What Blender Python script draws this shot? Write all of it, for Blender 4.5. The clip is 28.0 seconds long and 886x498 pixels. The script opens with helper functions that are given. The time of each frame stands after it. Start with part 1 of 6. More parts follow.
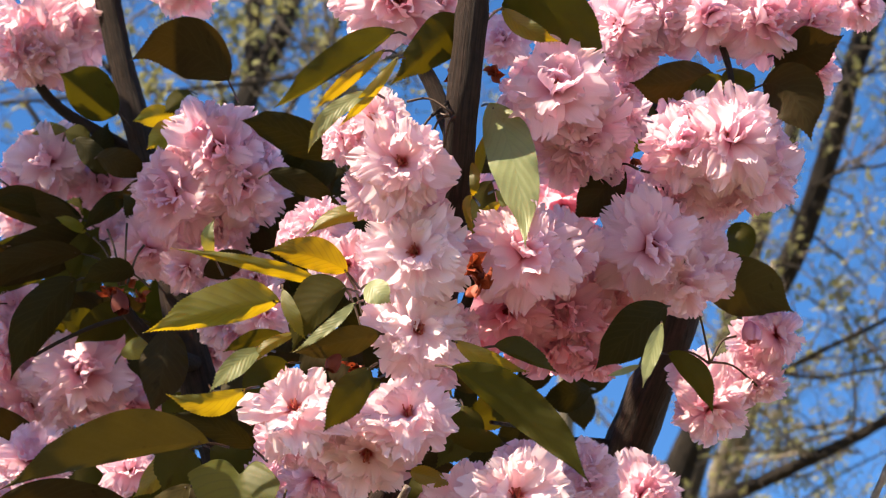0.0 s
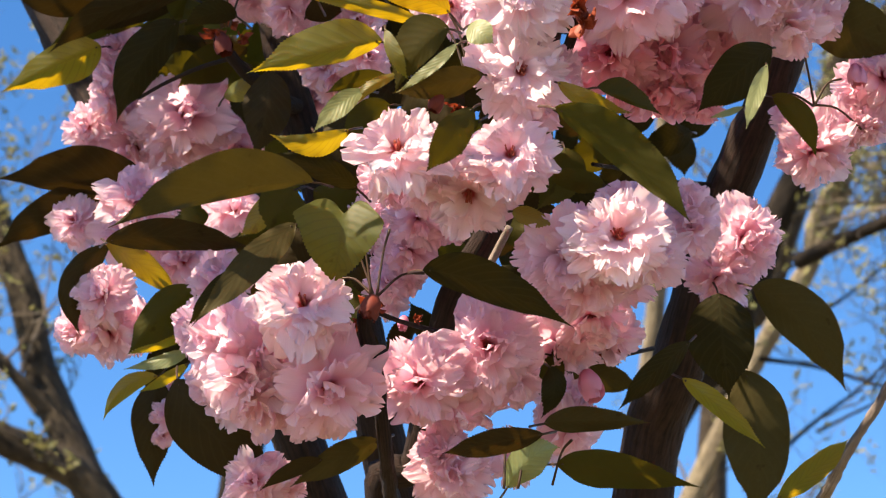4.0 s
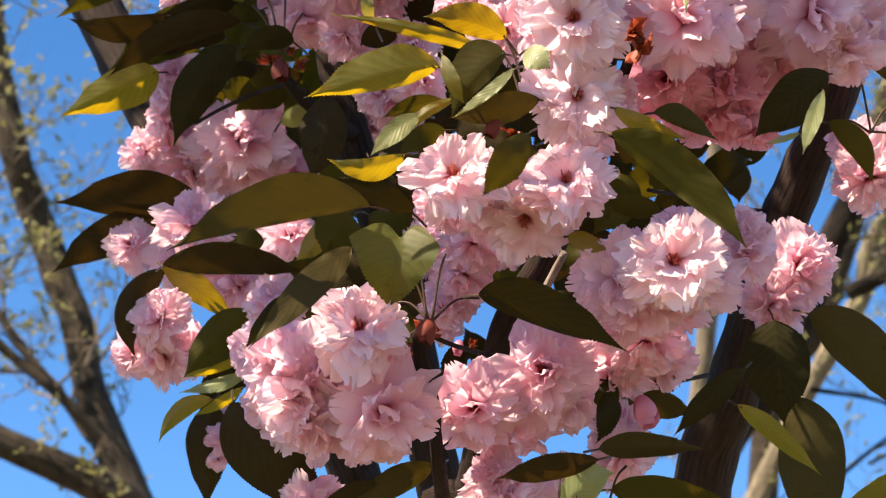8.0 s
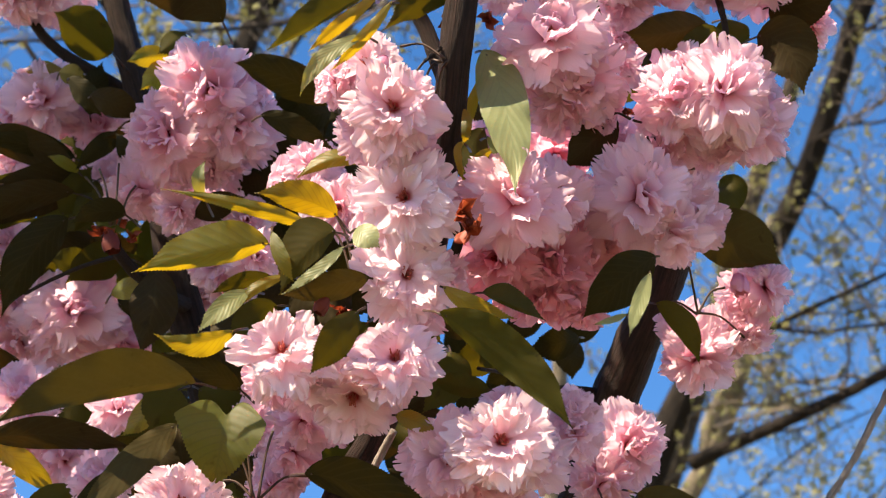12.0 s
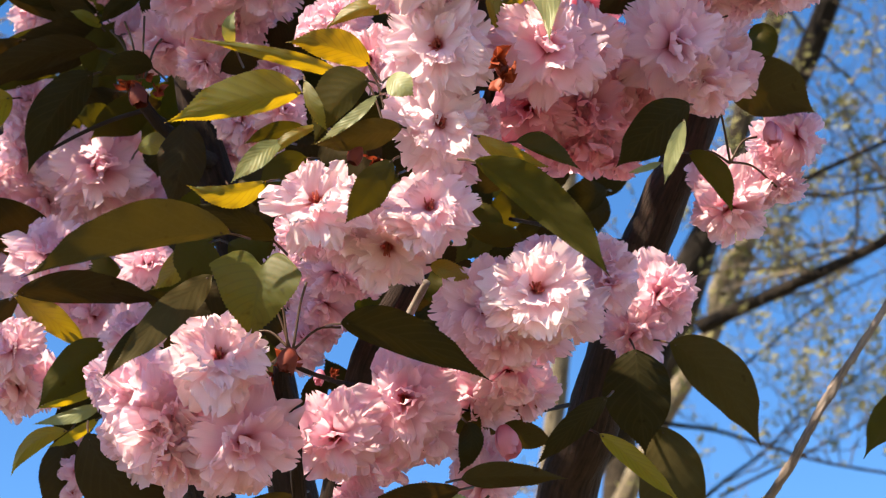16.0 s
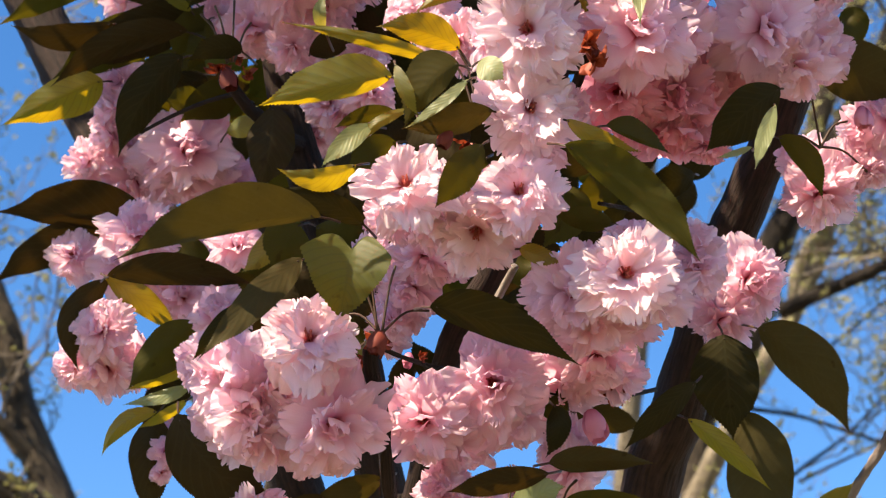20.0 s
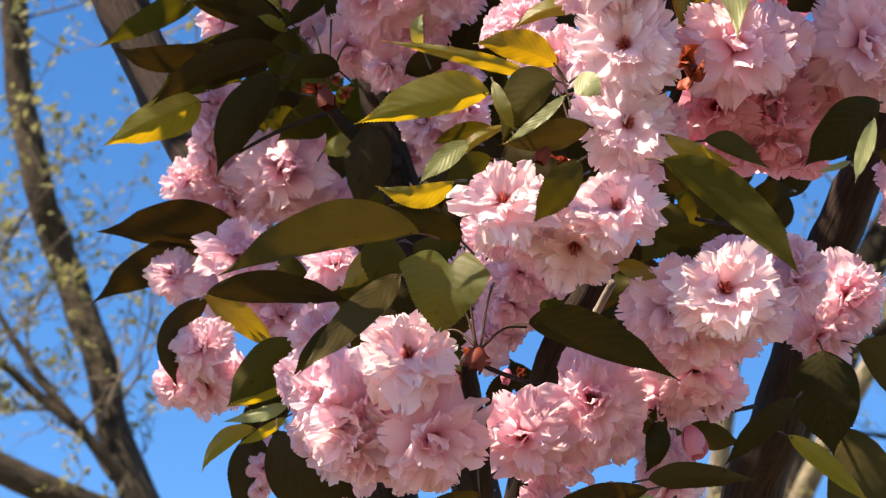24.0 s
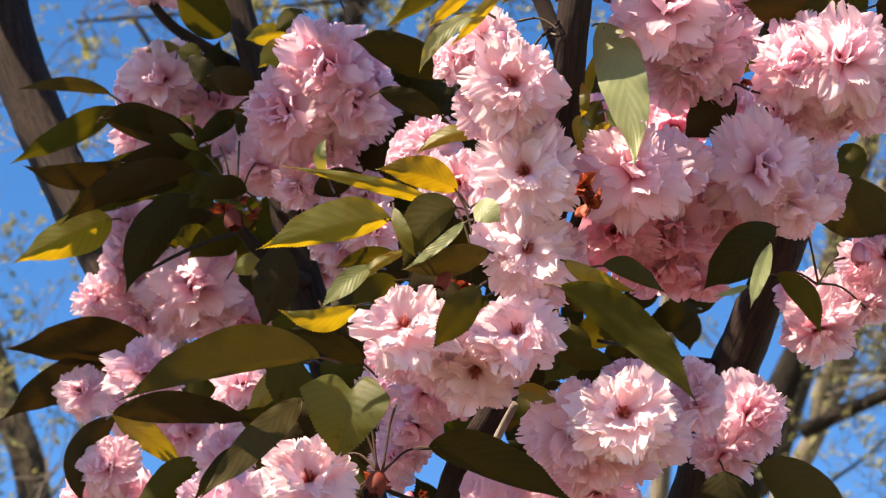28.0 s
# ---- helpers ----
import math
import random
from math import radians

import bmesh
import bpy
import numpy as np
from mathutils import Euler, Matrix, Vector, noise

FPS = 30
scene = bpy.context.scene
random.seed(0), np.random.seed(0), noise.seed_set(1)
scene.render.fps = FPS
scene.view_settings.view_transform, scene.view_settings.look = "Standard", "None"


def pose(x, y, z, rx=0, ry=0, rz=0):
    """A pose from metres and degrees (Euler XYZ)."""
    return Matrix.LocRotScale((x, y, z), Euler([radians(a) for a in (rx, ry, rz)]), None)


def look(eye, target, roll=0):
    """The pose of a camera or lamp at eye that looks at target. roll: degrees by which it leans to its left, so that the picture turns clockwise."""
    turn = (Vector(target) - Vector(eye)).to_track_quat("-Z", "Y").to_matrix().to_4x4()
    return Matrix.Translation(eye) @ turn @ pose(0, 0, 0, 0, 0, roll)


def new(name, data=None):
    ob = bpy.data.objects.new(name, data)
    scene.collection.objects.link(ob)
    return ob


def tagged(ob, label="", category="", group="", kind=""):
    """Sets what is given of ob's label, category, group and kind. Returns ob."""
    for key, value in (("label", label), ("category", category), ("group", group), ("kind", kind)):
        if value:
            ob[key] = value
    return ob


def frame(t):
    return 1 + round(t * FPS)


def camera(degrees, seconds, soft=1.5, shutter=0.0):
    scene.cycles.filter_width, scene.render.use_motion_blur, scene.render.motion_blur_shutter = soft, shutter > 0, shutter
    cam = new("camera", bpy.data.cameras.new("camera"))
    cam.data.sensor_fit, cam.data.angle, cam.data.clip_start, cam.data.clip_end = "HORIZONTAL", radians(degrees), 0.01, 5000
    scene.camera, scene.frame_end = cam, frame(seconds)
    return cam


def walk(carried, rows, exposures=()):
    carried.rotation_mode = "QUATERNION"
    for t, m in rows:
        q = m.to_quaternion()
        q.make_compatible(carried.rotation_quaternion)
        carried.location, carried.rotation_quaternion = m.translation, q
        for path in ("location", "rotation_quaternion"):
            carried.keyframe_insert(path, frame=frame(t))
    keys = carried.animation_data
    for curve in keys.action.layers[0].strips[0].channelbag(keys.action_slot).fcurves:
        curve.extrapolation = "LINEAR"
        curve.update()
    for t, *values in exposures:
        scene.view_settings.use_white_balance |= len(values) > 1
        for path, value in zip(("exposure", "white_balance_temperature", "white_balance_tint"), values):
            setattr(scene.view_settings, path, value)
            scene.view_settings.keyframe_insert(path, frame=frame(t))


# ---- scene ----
EXPOSURE = 2.30
cam = camera(26, 28.0, soft=1.15)
walk(cam, [
    (0, pose(0.0188, -0.0079, 1.6095, 120.942, 1.803, -1.656)),
    (0.5, pose(0.0162, -0.0043, 1.611, 119.184, 1.482, -1.307)),
    (1, pose(0.019, -0.0028, 1.6078, 116.433, 1.055, -0.535)),
    (1.5, pose(0.0195, -0.0043, 1.6064, 115.356, 0.891, -0.179)),
    (2, pose(0.0201, -0.0088, 1.6039, 114.728, 0.548, 0.068)),
    (2.5, pose(0.019, -0.0088, 1.6034, 114.133, 0.554, 0.441)),
    (3, pose(0.0151, -0.009, 1.6044, 113.721, 0.544, 0.579)),
    (3.5, pose(0.0154, -0.0072, 1.6036, 113.595, 0.458, 0.696)),
    (5.5, pose(0.0128, -0.007, 1.6016, 113.817, 0.084, 1.172)),
    (6, pose(0.0121, -0.0085, 1.6005, 114.018, -0.014, 1.285)),
    (6.5, pose(0.0118, -0.0047, 1.6006, 114.152, -0.164, 1.427)),
    (7, pose(0.0118, -0.0046, 1.6014, 114.24, -0.341, 1.709)),
    (7.5, pose(0.0113, -0.0056, 1.6007, 114.33, -0.513, 1.883)),
    (8, pose(0.0117, -0.0081, 1.5997, 114.473, -0.488, 2.056)),
    (8.5, pose(0.0107, -0.0092, 1.6004, 114.954, -0.515, 1.884)),
    (9, pose(0.0124, -0.0116, 1.6028, 116.372, -0.402, 1.571)),
    (9.5, pose(0.0168, -0.0104, 1.606, 117.504, 0.099, 0.313)),
    (10, pose(0.0227, -0.0088, 1.6087, 118.9, 0.54, -0.824)),
    (10.5, pose(0.0263, -0.0103, 1.6096, 119.511, 0.502, -0.986)),
    (11, pose(0.0252, -0.0123, 1.6125, 119.709, 0.776, -1.483)),
    (11.5, pose(0.0273, -0.0137, 1.6098, 119.835, 0.983, -1.656)),
    (12, pose(0.0236, -0.009, 1.607, 119.394, 0.874, -2.254)),
    (12.5, pose(0.0247, -0.0074, 1.6046, 118.417, 1.117, -2.181)),
    (14.5, pose(0.0153, -0.0032, 1.602, 116.611, 1.21, -2.326)),
    (15, pose(0.0149, -0.0044, 1.6018, 116.261, 1.09, -2.215)),
    (15.5, pose(0.0106, -0.0014, 1.6017, 116.028, 1.162, -2.136)),
    (16, pose(0.0068, 0.0019, 1.5999, 115.507, 1.21, -1.97)),
    (16.5, pose(0.0068, 0.0032, 1.5988, 115.226, 1.022, -1.717)),
    (17, pose(0.0047, 0.0077, 1.5971, 115.071, 1.07, -1.569)),
    (17.5, pose(0.0038, 0.0084, 1.5965, 114.944, 1.06, -1.353)),
    (18, pose(-0.0003, 0.0085, 1.5963, 114.996, 0.843, -1.185)),
    (18.5, pose(0.0006, 0.0067, 1.5963, 114.701, 0.625, -0.784)),
    (19, pose(0.0035, 0.0029, 1.5991, 114.519, 0.357, -0.375)),
    (19.5, pose(0.0051, -0.0012, 1.5976, 114.535, 0.208, -0.079)),
    (20, pose(0, 0, 1.6, 115, -0, 0)),
    (20.5, pose(-0.0017, 0.0009, 1.5996, 115.213, 0.066, 0.272)),
    (21, pose(0.0001, -0.0064, 1.6019, 117.097, -0.61, 0.543)),
    (21.5, pose(-0.0006, -0.006, 1.6014, 117.187, -0.548, 1.227)),
    (23.5, pose(-0.004, -0.0027, 1.5987, 116.575, -0.784, 2.219)),
    (24, pose(-0.0054, -0.0006, 1.5951, 115.687, -0.902, 2.486)),
    (24.5, pose(-0.0041, 0.0007, 1.5932, 114.652, -0.949, 2.788)),
    (25, pose(-0.0038, 0.0005, 1.5962, 114.39, -1.067, 3.01)),
    (25.5, pose(-0.0048, -0.0039, 1.5972, 114.424, -1.261, 3.104)),
    (26, pose(-0.0052, -0.0018, 1.5974, 114.58, -1.413, 3.24)),
    (26.5, pose(-0.0059, -0.004, 1.5982, 114.917, -1.319, 3.472)),
    (27, pose(0.0026, -0.0066, 1.6001, 116.381, -1.05, 2.94)),
    (27.5, pose(0.0092, -0.0102, 1.606, 117.208, -0.343, 1.769)),
    (28, pose(0.0146, -0.0162, 1.6062, 118.496, -0.092, 0.779)),
], exposures=[(0.0, EXPOSURE, 7900, 14)])
# a small aperture, focused on the blossoms
cam.data.dof.use_dof = True
cam.data.dof.focus_distance, cam.data.dof.aperture_fstop = 1.10, 20.0

# ---- world, sun, exposure ----
SUN_UP, SUN_AZ = radians(49), radians(-128)   # azimuth from straight ahead, clockwise
world = bpy.data.worlds.new("sky")
scene.world = world
world.use_nodes = True
sky = world.node_tree.nodes.new("ShaderNodeTexSky")
sky.sky_type, sky.sun_disc = "NISHITA", False
sky.sun_elevation, sky.sun_rotation = SUN_UP, SUN_AZ
sky.air_density, sky.dust_density, sky.ozone_density = 0.8, 0.0, 5.0
sky_light = world.node_tree.nodes["Background"]
clear = world.node_tree.nodes.new("ShaderNodeHueSaturation")
clear.inputs["Hue"].default_value, clear.inputs["Value"].default_value = 0.502, 0.98
clear.inputs["Saturation"].default_value = 1.24
world.node_tree.links.new(sky.outputs[0], clear.inputs["Color"])
world.node_tree.links.new(clear.outputs[0], sky_light.inputs["Color"])
sky_light.inputs["Strength"].default_value = 0.064
sun = new("sun", bpy.data.lights.new("sun", "SUN"))
sun.data.energy, sun.data.angle, sun.data.color = 2.85, radians(0.53), (1.0, 0.92, 0.78)
sun_from = Vector((math.sin(SUN_AZ) * math.cos(SUN_UP), math.cos(SUN_AZ) * math.cos(SUN_UP), math.sin(SUN_UP)))
sun.matrix_world = look(sun_from * 30, (0, 0, 0))


# ---- materials ----
def material(name, rough=0.6, spec=0.3):
    m = bpy.data.materials.new(name)
    m.use_nodes = True
    b = m.node_tree.nodes["Principled BSDF"]
    b.inputs["Roughness"].default_value = rough
    b.inputs["Specular IOR Level"].default_value = spec
    return m, m.node_tree.nodes, m.node_tree.links, b


def ramp(nodes, stops):
    r = nodes.new("ShaderNodeValToRGB")
    e = r.color_ramp.elements
    while len(e) < len(stops):
        e.new(0.5)
    for k, (at, col) in zip(e, stops):
        k.position, k.color = at, (*col, 1)
    return r


def mixer(nodes, links, kind, fac, a, b):
    n = nodes.new("ShaderNodeMix")
    n.data_type, n.blend_type = "RGBA", kind
    for socket, value in ((n.inputs[0], fac), (n.inputs[6], a), (n.inputs[7], b)):
        if hasattr(value, "is_output"):
            links.new(value, socket)
        elif isinstance(value, tuple):
            socket.default_value = (*value, 1)
        else:
            socket.default_value = value
    return n.outputs[2]


def sums(nodes, links, op, a, b=0.0, c=0.0):
    n = nodes.new("ShaderNodeMath")
    n.operation = op
    for socket, value in zip(n.inputs, (a, b, c)):
        if hasattr(value, "is_output"):
            links.new(value, socket)
        else:
            socket.default_value = value
    return n.outputs[0]


def grain(nodes, links, vector, scale, detail=4.0, rough=0.6):
    n = nodes.new("ShaderNodeTexNoise")
    n.inputs["Scale"].default_value, n.inputs["Detail"].default_value, n.inputs["Roughness"].default_value = scale, detail, rough
    links.new(vector, n.inputs["Vector"])
    return n.outputs["Fac"]


def stretched(nodes, links, vector, scale):
    n = nodes.new("ShaderNodeMapping")
    n.inputs["Scale"].default_value = scale
    links.new(vector, n.inputs["Vector"])
    return n.outputs[0]


def bumped(nodes, links, bsdf, height, strength, distance):
    n = nodes.new("ShaderNodeBump")
    n.inputs["Strength"].default_value, n.inputs["Distance"].default_value = strength, distance
    links.new(height, n.inputs["Height"])
    links.new(n.outputs[0], bsdf.inputs["Normal"])
    return n.outputs[0]


def thin(nodes, links, bsdf, colour, share, normal=None):
    """Light passes through: the surface's own colour lit from behind."""
    t = nodes.new("ShaderNodeBsdfTranslucent")
    links.new(colour, t.inputs["Color"])
    if normal is not None:
        links.new(normal, t.inputs["Normal"])
    mix = nodes.new("ShaderNodeMixShader")
    mix.inputs[0].default_value = share
    links.new(bsdf.outputs[0], mix.inputs[1])
    links.new(t.outputs[0], mix.inputs[2])
    links.new(mix.outputs[0], nodes["Material Output"].inputs["Surface"])


def petal_material(name, base, mid, edge, share):
    m, nodes, links, bsdf = material(name, 0.5, 0.35)
    uv = nodes.new("ShaderNodeUVMap").outputs[0]
    cut = nodes.new("ShaderNodeSeparateXYZ")
    links.new(uv, cut.inputs[0])
    along = ramp(nodes, [(0.07, base), (0.24, mid), (0.55, edge), (1.0, edge)])
    links.new(cut.outputs[0], along.inputs[0])
    info, geo = nodes.new("ShaderNodeObjectInfo"), nodes.new("ShaderNodeNewGeometry")
    deep = sums(nodes, links, "MULTIPLY_ADD", info.outputs["Random"], 0.25, 0.0)
    colour = mixer(nodes, links, "MULTIPLY", deep, along.outputs[0], (0.92, 0.62, 0.72))
    single = sums(nodes, links, "MULTIPLY", geo.outputs["Random Per Island"], 0.38)
    colour = mixer(nodes, links, "MULTIPLY", single, colour, (0.95, 0.72, 0.80))
    veins = grain(nodes, links, stretched(nodes, links, uv, (1.6, 26, 1)), 1.0, 3.0)
    streak = ramp(nodes, [(0.35, (0.86, 0.78, 0.82)), (0.65, (1, 1, 1))])
    links.new(veins, streak.inputs[0])
    colour = mixer(nodes, links, "MULTIPLY", 0.32, colour, streak.outputs[0])
    links.new(colour, bsdf.inputs["Base Color"])
    normal = bumped(nodes, links, bsdf, veins, 0.22, 0.0006)
    thin(nodes, links, bsdf, mixer(nodes, links, "MULTIPLY", 1.0, colour, (1.0, 0.848, 0.875)), share, normal)
    return m


def leaf_material(name, dark, light, through_colour, share, rough=0.6, spec=0.09, relief=0.07):
    m, nodes, links, bsdf = material(name, rough, spec)
    uv = nodes.new("ShaderNodeUVMap").outputs[0]
    cut = nodes.new("ShaderNodeSeparateXYZ")
    links.new(uv, cut.inputs[0])
    side = sums(nodes, links, "ABSOLUTE", sums(nodes, links, "SUBTRACT", cut.outputs[1], 0.5))
    phase = sums(nodes, links, "MULTIPLY", sums(nodes, links, "MULTIPLY_ADD", side, -0.55, cut.outputs[0]), 62.0)
    wave = sums(nodes, links, "SINE", phase)
    rib = ramp(nodes, [(0.80, (0, 0, 0)), (0.97, (1, 1, 1))])
    links.new(sums(nodes, links, "MULTIPLY_ADD", wave, 0.5, 0.5), rib.inputs[0])
    mid = ramp(nodes, [(0.012, (1, 1, 1)), (0.03, (0, 0, 0))])
    links.new(side, mid.inputs[0])
    vein = mixer(nodes, links, "LIGHTEN", 1.0, rib.outputs[0], mid.outputs[0])
    place = nodes.new("ShaderNodeTexCoord").outputs["Object"]
    mottle = grain(nodes, links, place, 38.0, 4.0)
    fine = grain(nodes, links, place, 420.0, 2.0)
    body = mixer(nodes, links, "MIX", mottle, dark, light)
    info = nodes.new("ShaderNodeObjectInfo")
    body = mixer(nodes, links, "MULTIPLY", sums(nodes, links, "MULTIPLY", info.outputs["Random"], 0.5), body, (0.75, 0.62, 0.5))
    body = mixer(nodes, links, "MULTIPLY", 0.25, body, fine)
    spots = ramp(nodes, [(0.70, (1, 1, 1)), (0.76, (0.45, 0.3, 0.18))])
    links.new(grain(nodes, links, place, 95.0, 2.0, 0.5), spots.inputs[0])
    body = mixer(nodes, links, "MULTIPLY", 0.6, body, spots.outputs[0])
    colour = mixer(nodes, links, "MIX", sums(nodes, links, "MULTIPLY", vein, 0.02), body, (0.30, 0.28, 0.12))
    links.new(colour, bsdf.inputs["Base Color"])
    height = sums(nodes, links, "ADD", sums(nodes, links, "MULTIPLY", wave, 0.7), sums(nodes, links, "MULTIPLY", fine, 0.35))
    normal = bumped(nodes, links, bsdf, height, relief, 0.0006)
    glow = mixer(nodes, links, "MULTIPLY", sums(nodes, links, "MULTIPLY", vein, 0.35), through_colour, (0.6, 0.5, 0.3))
    glow = mixer(nodes, links, "MULTIPLY", 0.4, glow, spots.outputs[0])
    glow = mixer(nodes, links, "MULTIPLY", sums(nodes, links, "MULTIPLY", info.outputs["Random"], 0.5), glow, (0.8, 0.55, 0.4))
    thin(nodes, links, bsdf, glow, share)
    return m


def bark_material(name, dark, light, stretch, bump):
    m, nodes, links, bsdf = material(name, 0.8, 0.2)
    uv = nodes.new("ShaderNodeUVMap").outputs[0]
    place = nodes.new("ShaderNodeTexCoord").outputs["Object"]
    furrow = grain(nodes, links, stretched(nodes, links, uv, stretch), 1.0, 6.0, 0.65)
    patch = grain(nodes, links, place, 5.0, 3.0)
    fine = grain(nodes, links, place, 160.0, 3.0)
    body = ramp(nodes, [(0.30, dark), (0.72, light)])
    links.new(furrow, body.inputs[0])
    tone = ramp(nodes, [(0.35, (0.6, 0.56, 0.52)), (0.65, (1.1, 1.08, 1.0))])
    links.new(patch, tone.inputs[0])
    colour = mixer(nodes, links, "MULTIPLY", 0.8, body.outputs[0], tone.outputs[0])
    colour = mixer(nodes, links, "OVERLAY", 0.5, colour, fine)
    links.new(colour, bsdf.inputs["Base Color"])
    height = sums(nodes, links, "MULTIPLY_ADD", fine, 0.3, furrow)
    bumped(nodes, links, bsdf, height, 0.7, bump)
    return m


def plain_material(name, a, b, scale, rough=0.6, share=0.0):
    m, nodes, links, bsdf = material(name, rough, 0.3)
    place = nodes.new("ShaderNodeTexCoord").outputs["Object"]
    geo = nodes.new("ShaderNodeNewGeometry")
    n = sums(nodes, links, "MULTIPLY_ADD", grain(nodes, links, place, scale, 4.0), 0.6, sums(nodes, links, "MULTIPLY", geo.outputs["Random Per Island"], 0.4))
    colour = mixer(nodes, links, "MIX", n, a, b)
    links.new(colour, bsdf.inputs["Base Color"])
    if share:
        thin(nodes, links, bsdf, colour, share)
    return m


PETAL = petal_material("pink_petal", (0.55, 0.10, 0.12), (0.92, 0.68, 0.772), (0.945, 0.835, 0.895), 0.66)
# Deeper pink flowers, with the upper-right cluster's shade put into the colour.
SHADED_PETAL = petal_material("deep_pink_petal", (0.48, 0.07, 0.09), (0.90, 0.46, 0.575), (0.94, 0.66, 0.75), 0.66)
# Lighter copy of the petal: direct sun on the front flowers is in its colour.
SUNLIT_PETAL = petal_material("pale_pink_petal", (0.55, 0.09, 0.10), (0.94, 0.80, 0.845), (0.96, 0.92, 0.935), 0.62)
LEAF = {
    "g": leaf_material("cherry_leaf_green", (0.026, 0.024, 0.0045), (0.053, 0.048, 0.009), (0.30, 0.24, 0.012), 0.14),
    # b and d keep their own hue, darkened to hold the shade inside the bough
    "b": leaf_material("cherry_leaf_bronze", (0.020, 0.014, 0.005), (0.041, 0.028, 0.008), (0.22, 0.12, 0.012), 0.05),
    "o": leaf_material("cherry_leaf_olive", (0.036, 0.029, 0.010), (0.066, 0.052, 0.018), (0.26, 0.17, 0.015), 0.07),
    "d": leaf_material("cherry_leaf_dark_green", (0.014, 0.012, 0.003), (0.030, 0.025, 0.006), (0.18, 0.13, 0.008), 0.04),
    # p: the green leaf with full sun put into its colour
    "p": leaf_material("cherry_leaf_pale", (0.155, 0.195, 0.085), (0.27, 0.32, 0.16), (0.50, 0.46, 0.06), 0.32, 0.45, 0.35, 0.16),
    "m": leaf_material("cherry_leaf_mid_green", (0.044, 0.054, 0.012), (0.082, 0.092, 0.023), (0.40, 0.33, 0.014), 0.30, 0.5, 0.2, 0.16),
    # y: thinner copy, the gold of sun behind a leaf put into its colour
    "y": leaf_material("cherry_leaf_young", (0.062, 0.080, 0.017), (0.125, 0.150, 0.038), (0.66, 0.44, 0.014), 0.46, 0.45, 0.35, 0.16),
}
BARK = bark_material("cherry_bark", (0.008, 0.005, 0.004), (0.047, 0.027, 0.021), (7, 34, 1), 0.004)
TWIG_BARK = bark_material("cherry_twig_bark", (0.085, 0.068, 0.060), (0.46, 0.40, 0.37), (6, 40, 1), 0.0015)
FAR_BARK = bark_material("grey_bark", (0.006, 0.0045, 0.0035), (0.095, 0.073, 0.050), (5, 16, 1), 0.02)
DARK_BARK = bark_material("dark_bark", (0.005, 0.0035, 0.003), (0.027, 0.0195, 0.014), (5, 16, 1), 0.02)
PALE_BARK = bark_material("pale_bark", (0.09, 0.075, 0.055), (0.34, 0.29, 0.21), (5, 16, 1), 0.02)
FAR_TWIG = plain_material("bare_twig", (0.035, 0.028, 0.022), (0.17, 0.135, 0.105), 4.0, 0.8)
YOUNG = plain_material("young_foliage", (0.16, 0.16, 0.05), (0.30, 0.28, 0.12), 3.0, 0.6, 0.4)
SCALE = plain_material("red_bud_scale", (0.17, 0.024, 0.012), (0.36, 0.065, 0.022), 60.0, 0.5, 0.3)
# The bud scale's red at half strength: shade put into the husk's colour.
SHADED_HUSK = plain_material("empty_bud_husk", (0.085, 0.012, 0.007), (0.20, 0.030, 0.013), 90.0, 0.7)
STALK = plain_material("reddish_stalk", (0.032, 0.014, 0.008), (0.065, 0.034, 0.015), 50.0, 0.5)
STAMEN = plain_material("stamen", (0.38, 0.06, 0.06), (0.50, 0.15, 0.09), 200.0, 0.6)
BUD = petal_material("bud_petal", (0.40, 0.05, 0.10), (0.66, 0.18, 0.28), (0.80, 0.36, 0.46), 0.25)
BOUNCE_GROUND = plain_material("dry_grass_and_soil", (0.07, 0.072, 0.025), (0.21, 0.16, 0.10), 2.5, 0.9)

# ---- building helpers ----
# The bough's frame: a to the right, b up, d deep along a line of sight that rises by LIFT.
LIFT, ORIGIN = radians(25), Vector((0, 0, 1.6))
RIGHT, AHEAD = Vector((1, 0, 0)), Vector((0, math.cos(LIFT), math.sin(LIFT)))
UP = RIGHT.cross(AHEAD)


def spot(a, b, d):
    return ORIGIN + RIGHT * a + UP * b + AHEAD * d


def facing(right, up):
    return (RIGHT * right + UP * up - AHEAD * math.sqrt(max(0.04, 1 - right * right - up * up))).normalized()


def mesh_from(name, verts, faces, uvs=None, mat=None, smooth=True):
    me = bpy.data.meshes.new(name)
    me.from_pydata([tuple(v) for v in verts], [], faces)
    if uvs is not None:
        layer = me.uv_layers.new(name="UVMap")
        loops = np.empty(len(me.loops), dtype=np.int32)
        me.loops.foreach_get("vertex_index", loops)
        layer.data.foreach_set("uv", np.asarray(uvs, dtype=np.float32)[loops].ravel())
    me.polygons.foreach_set("use_smooth", np.full(len(me.polygons), smooth))
    if mat:
        me.materials.append(mat)
    me.update()
    return me


def piece(name, me, parent, m=None, label="", kind=""):
    ob = new(name, me)
    ob.parent = parent
    ob.matrix_parent_inverse = parent.matrix_world.inverted() if parent.parent is None else Matrix()
    if m is not None:
        ob.matrix_basis = m
    return tagged(ob, label, "", "", kind)


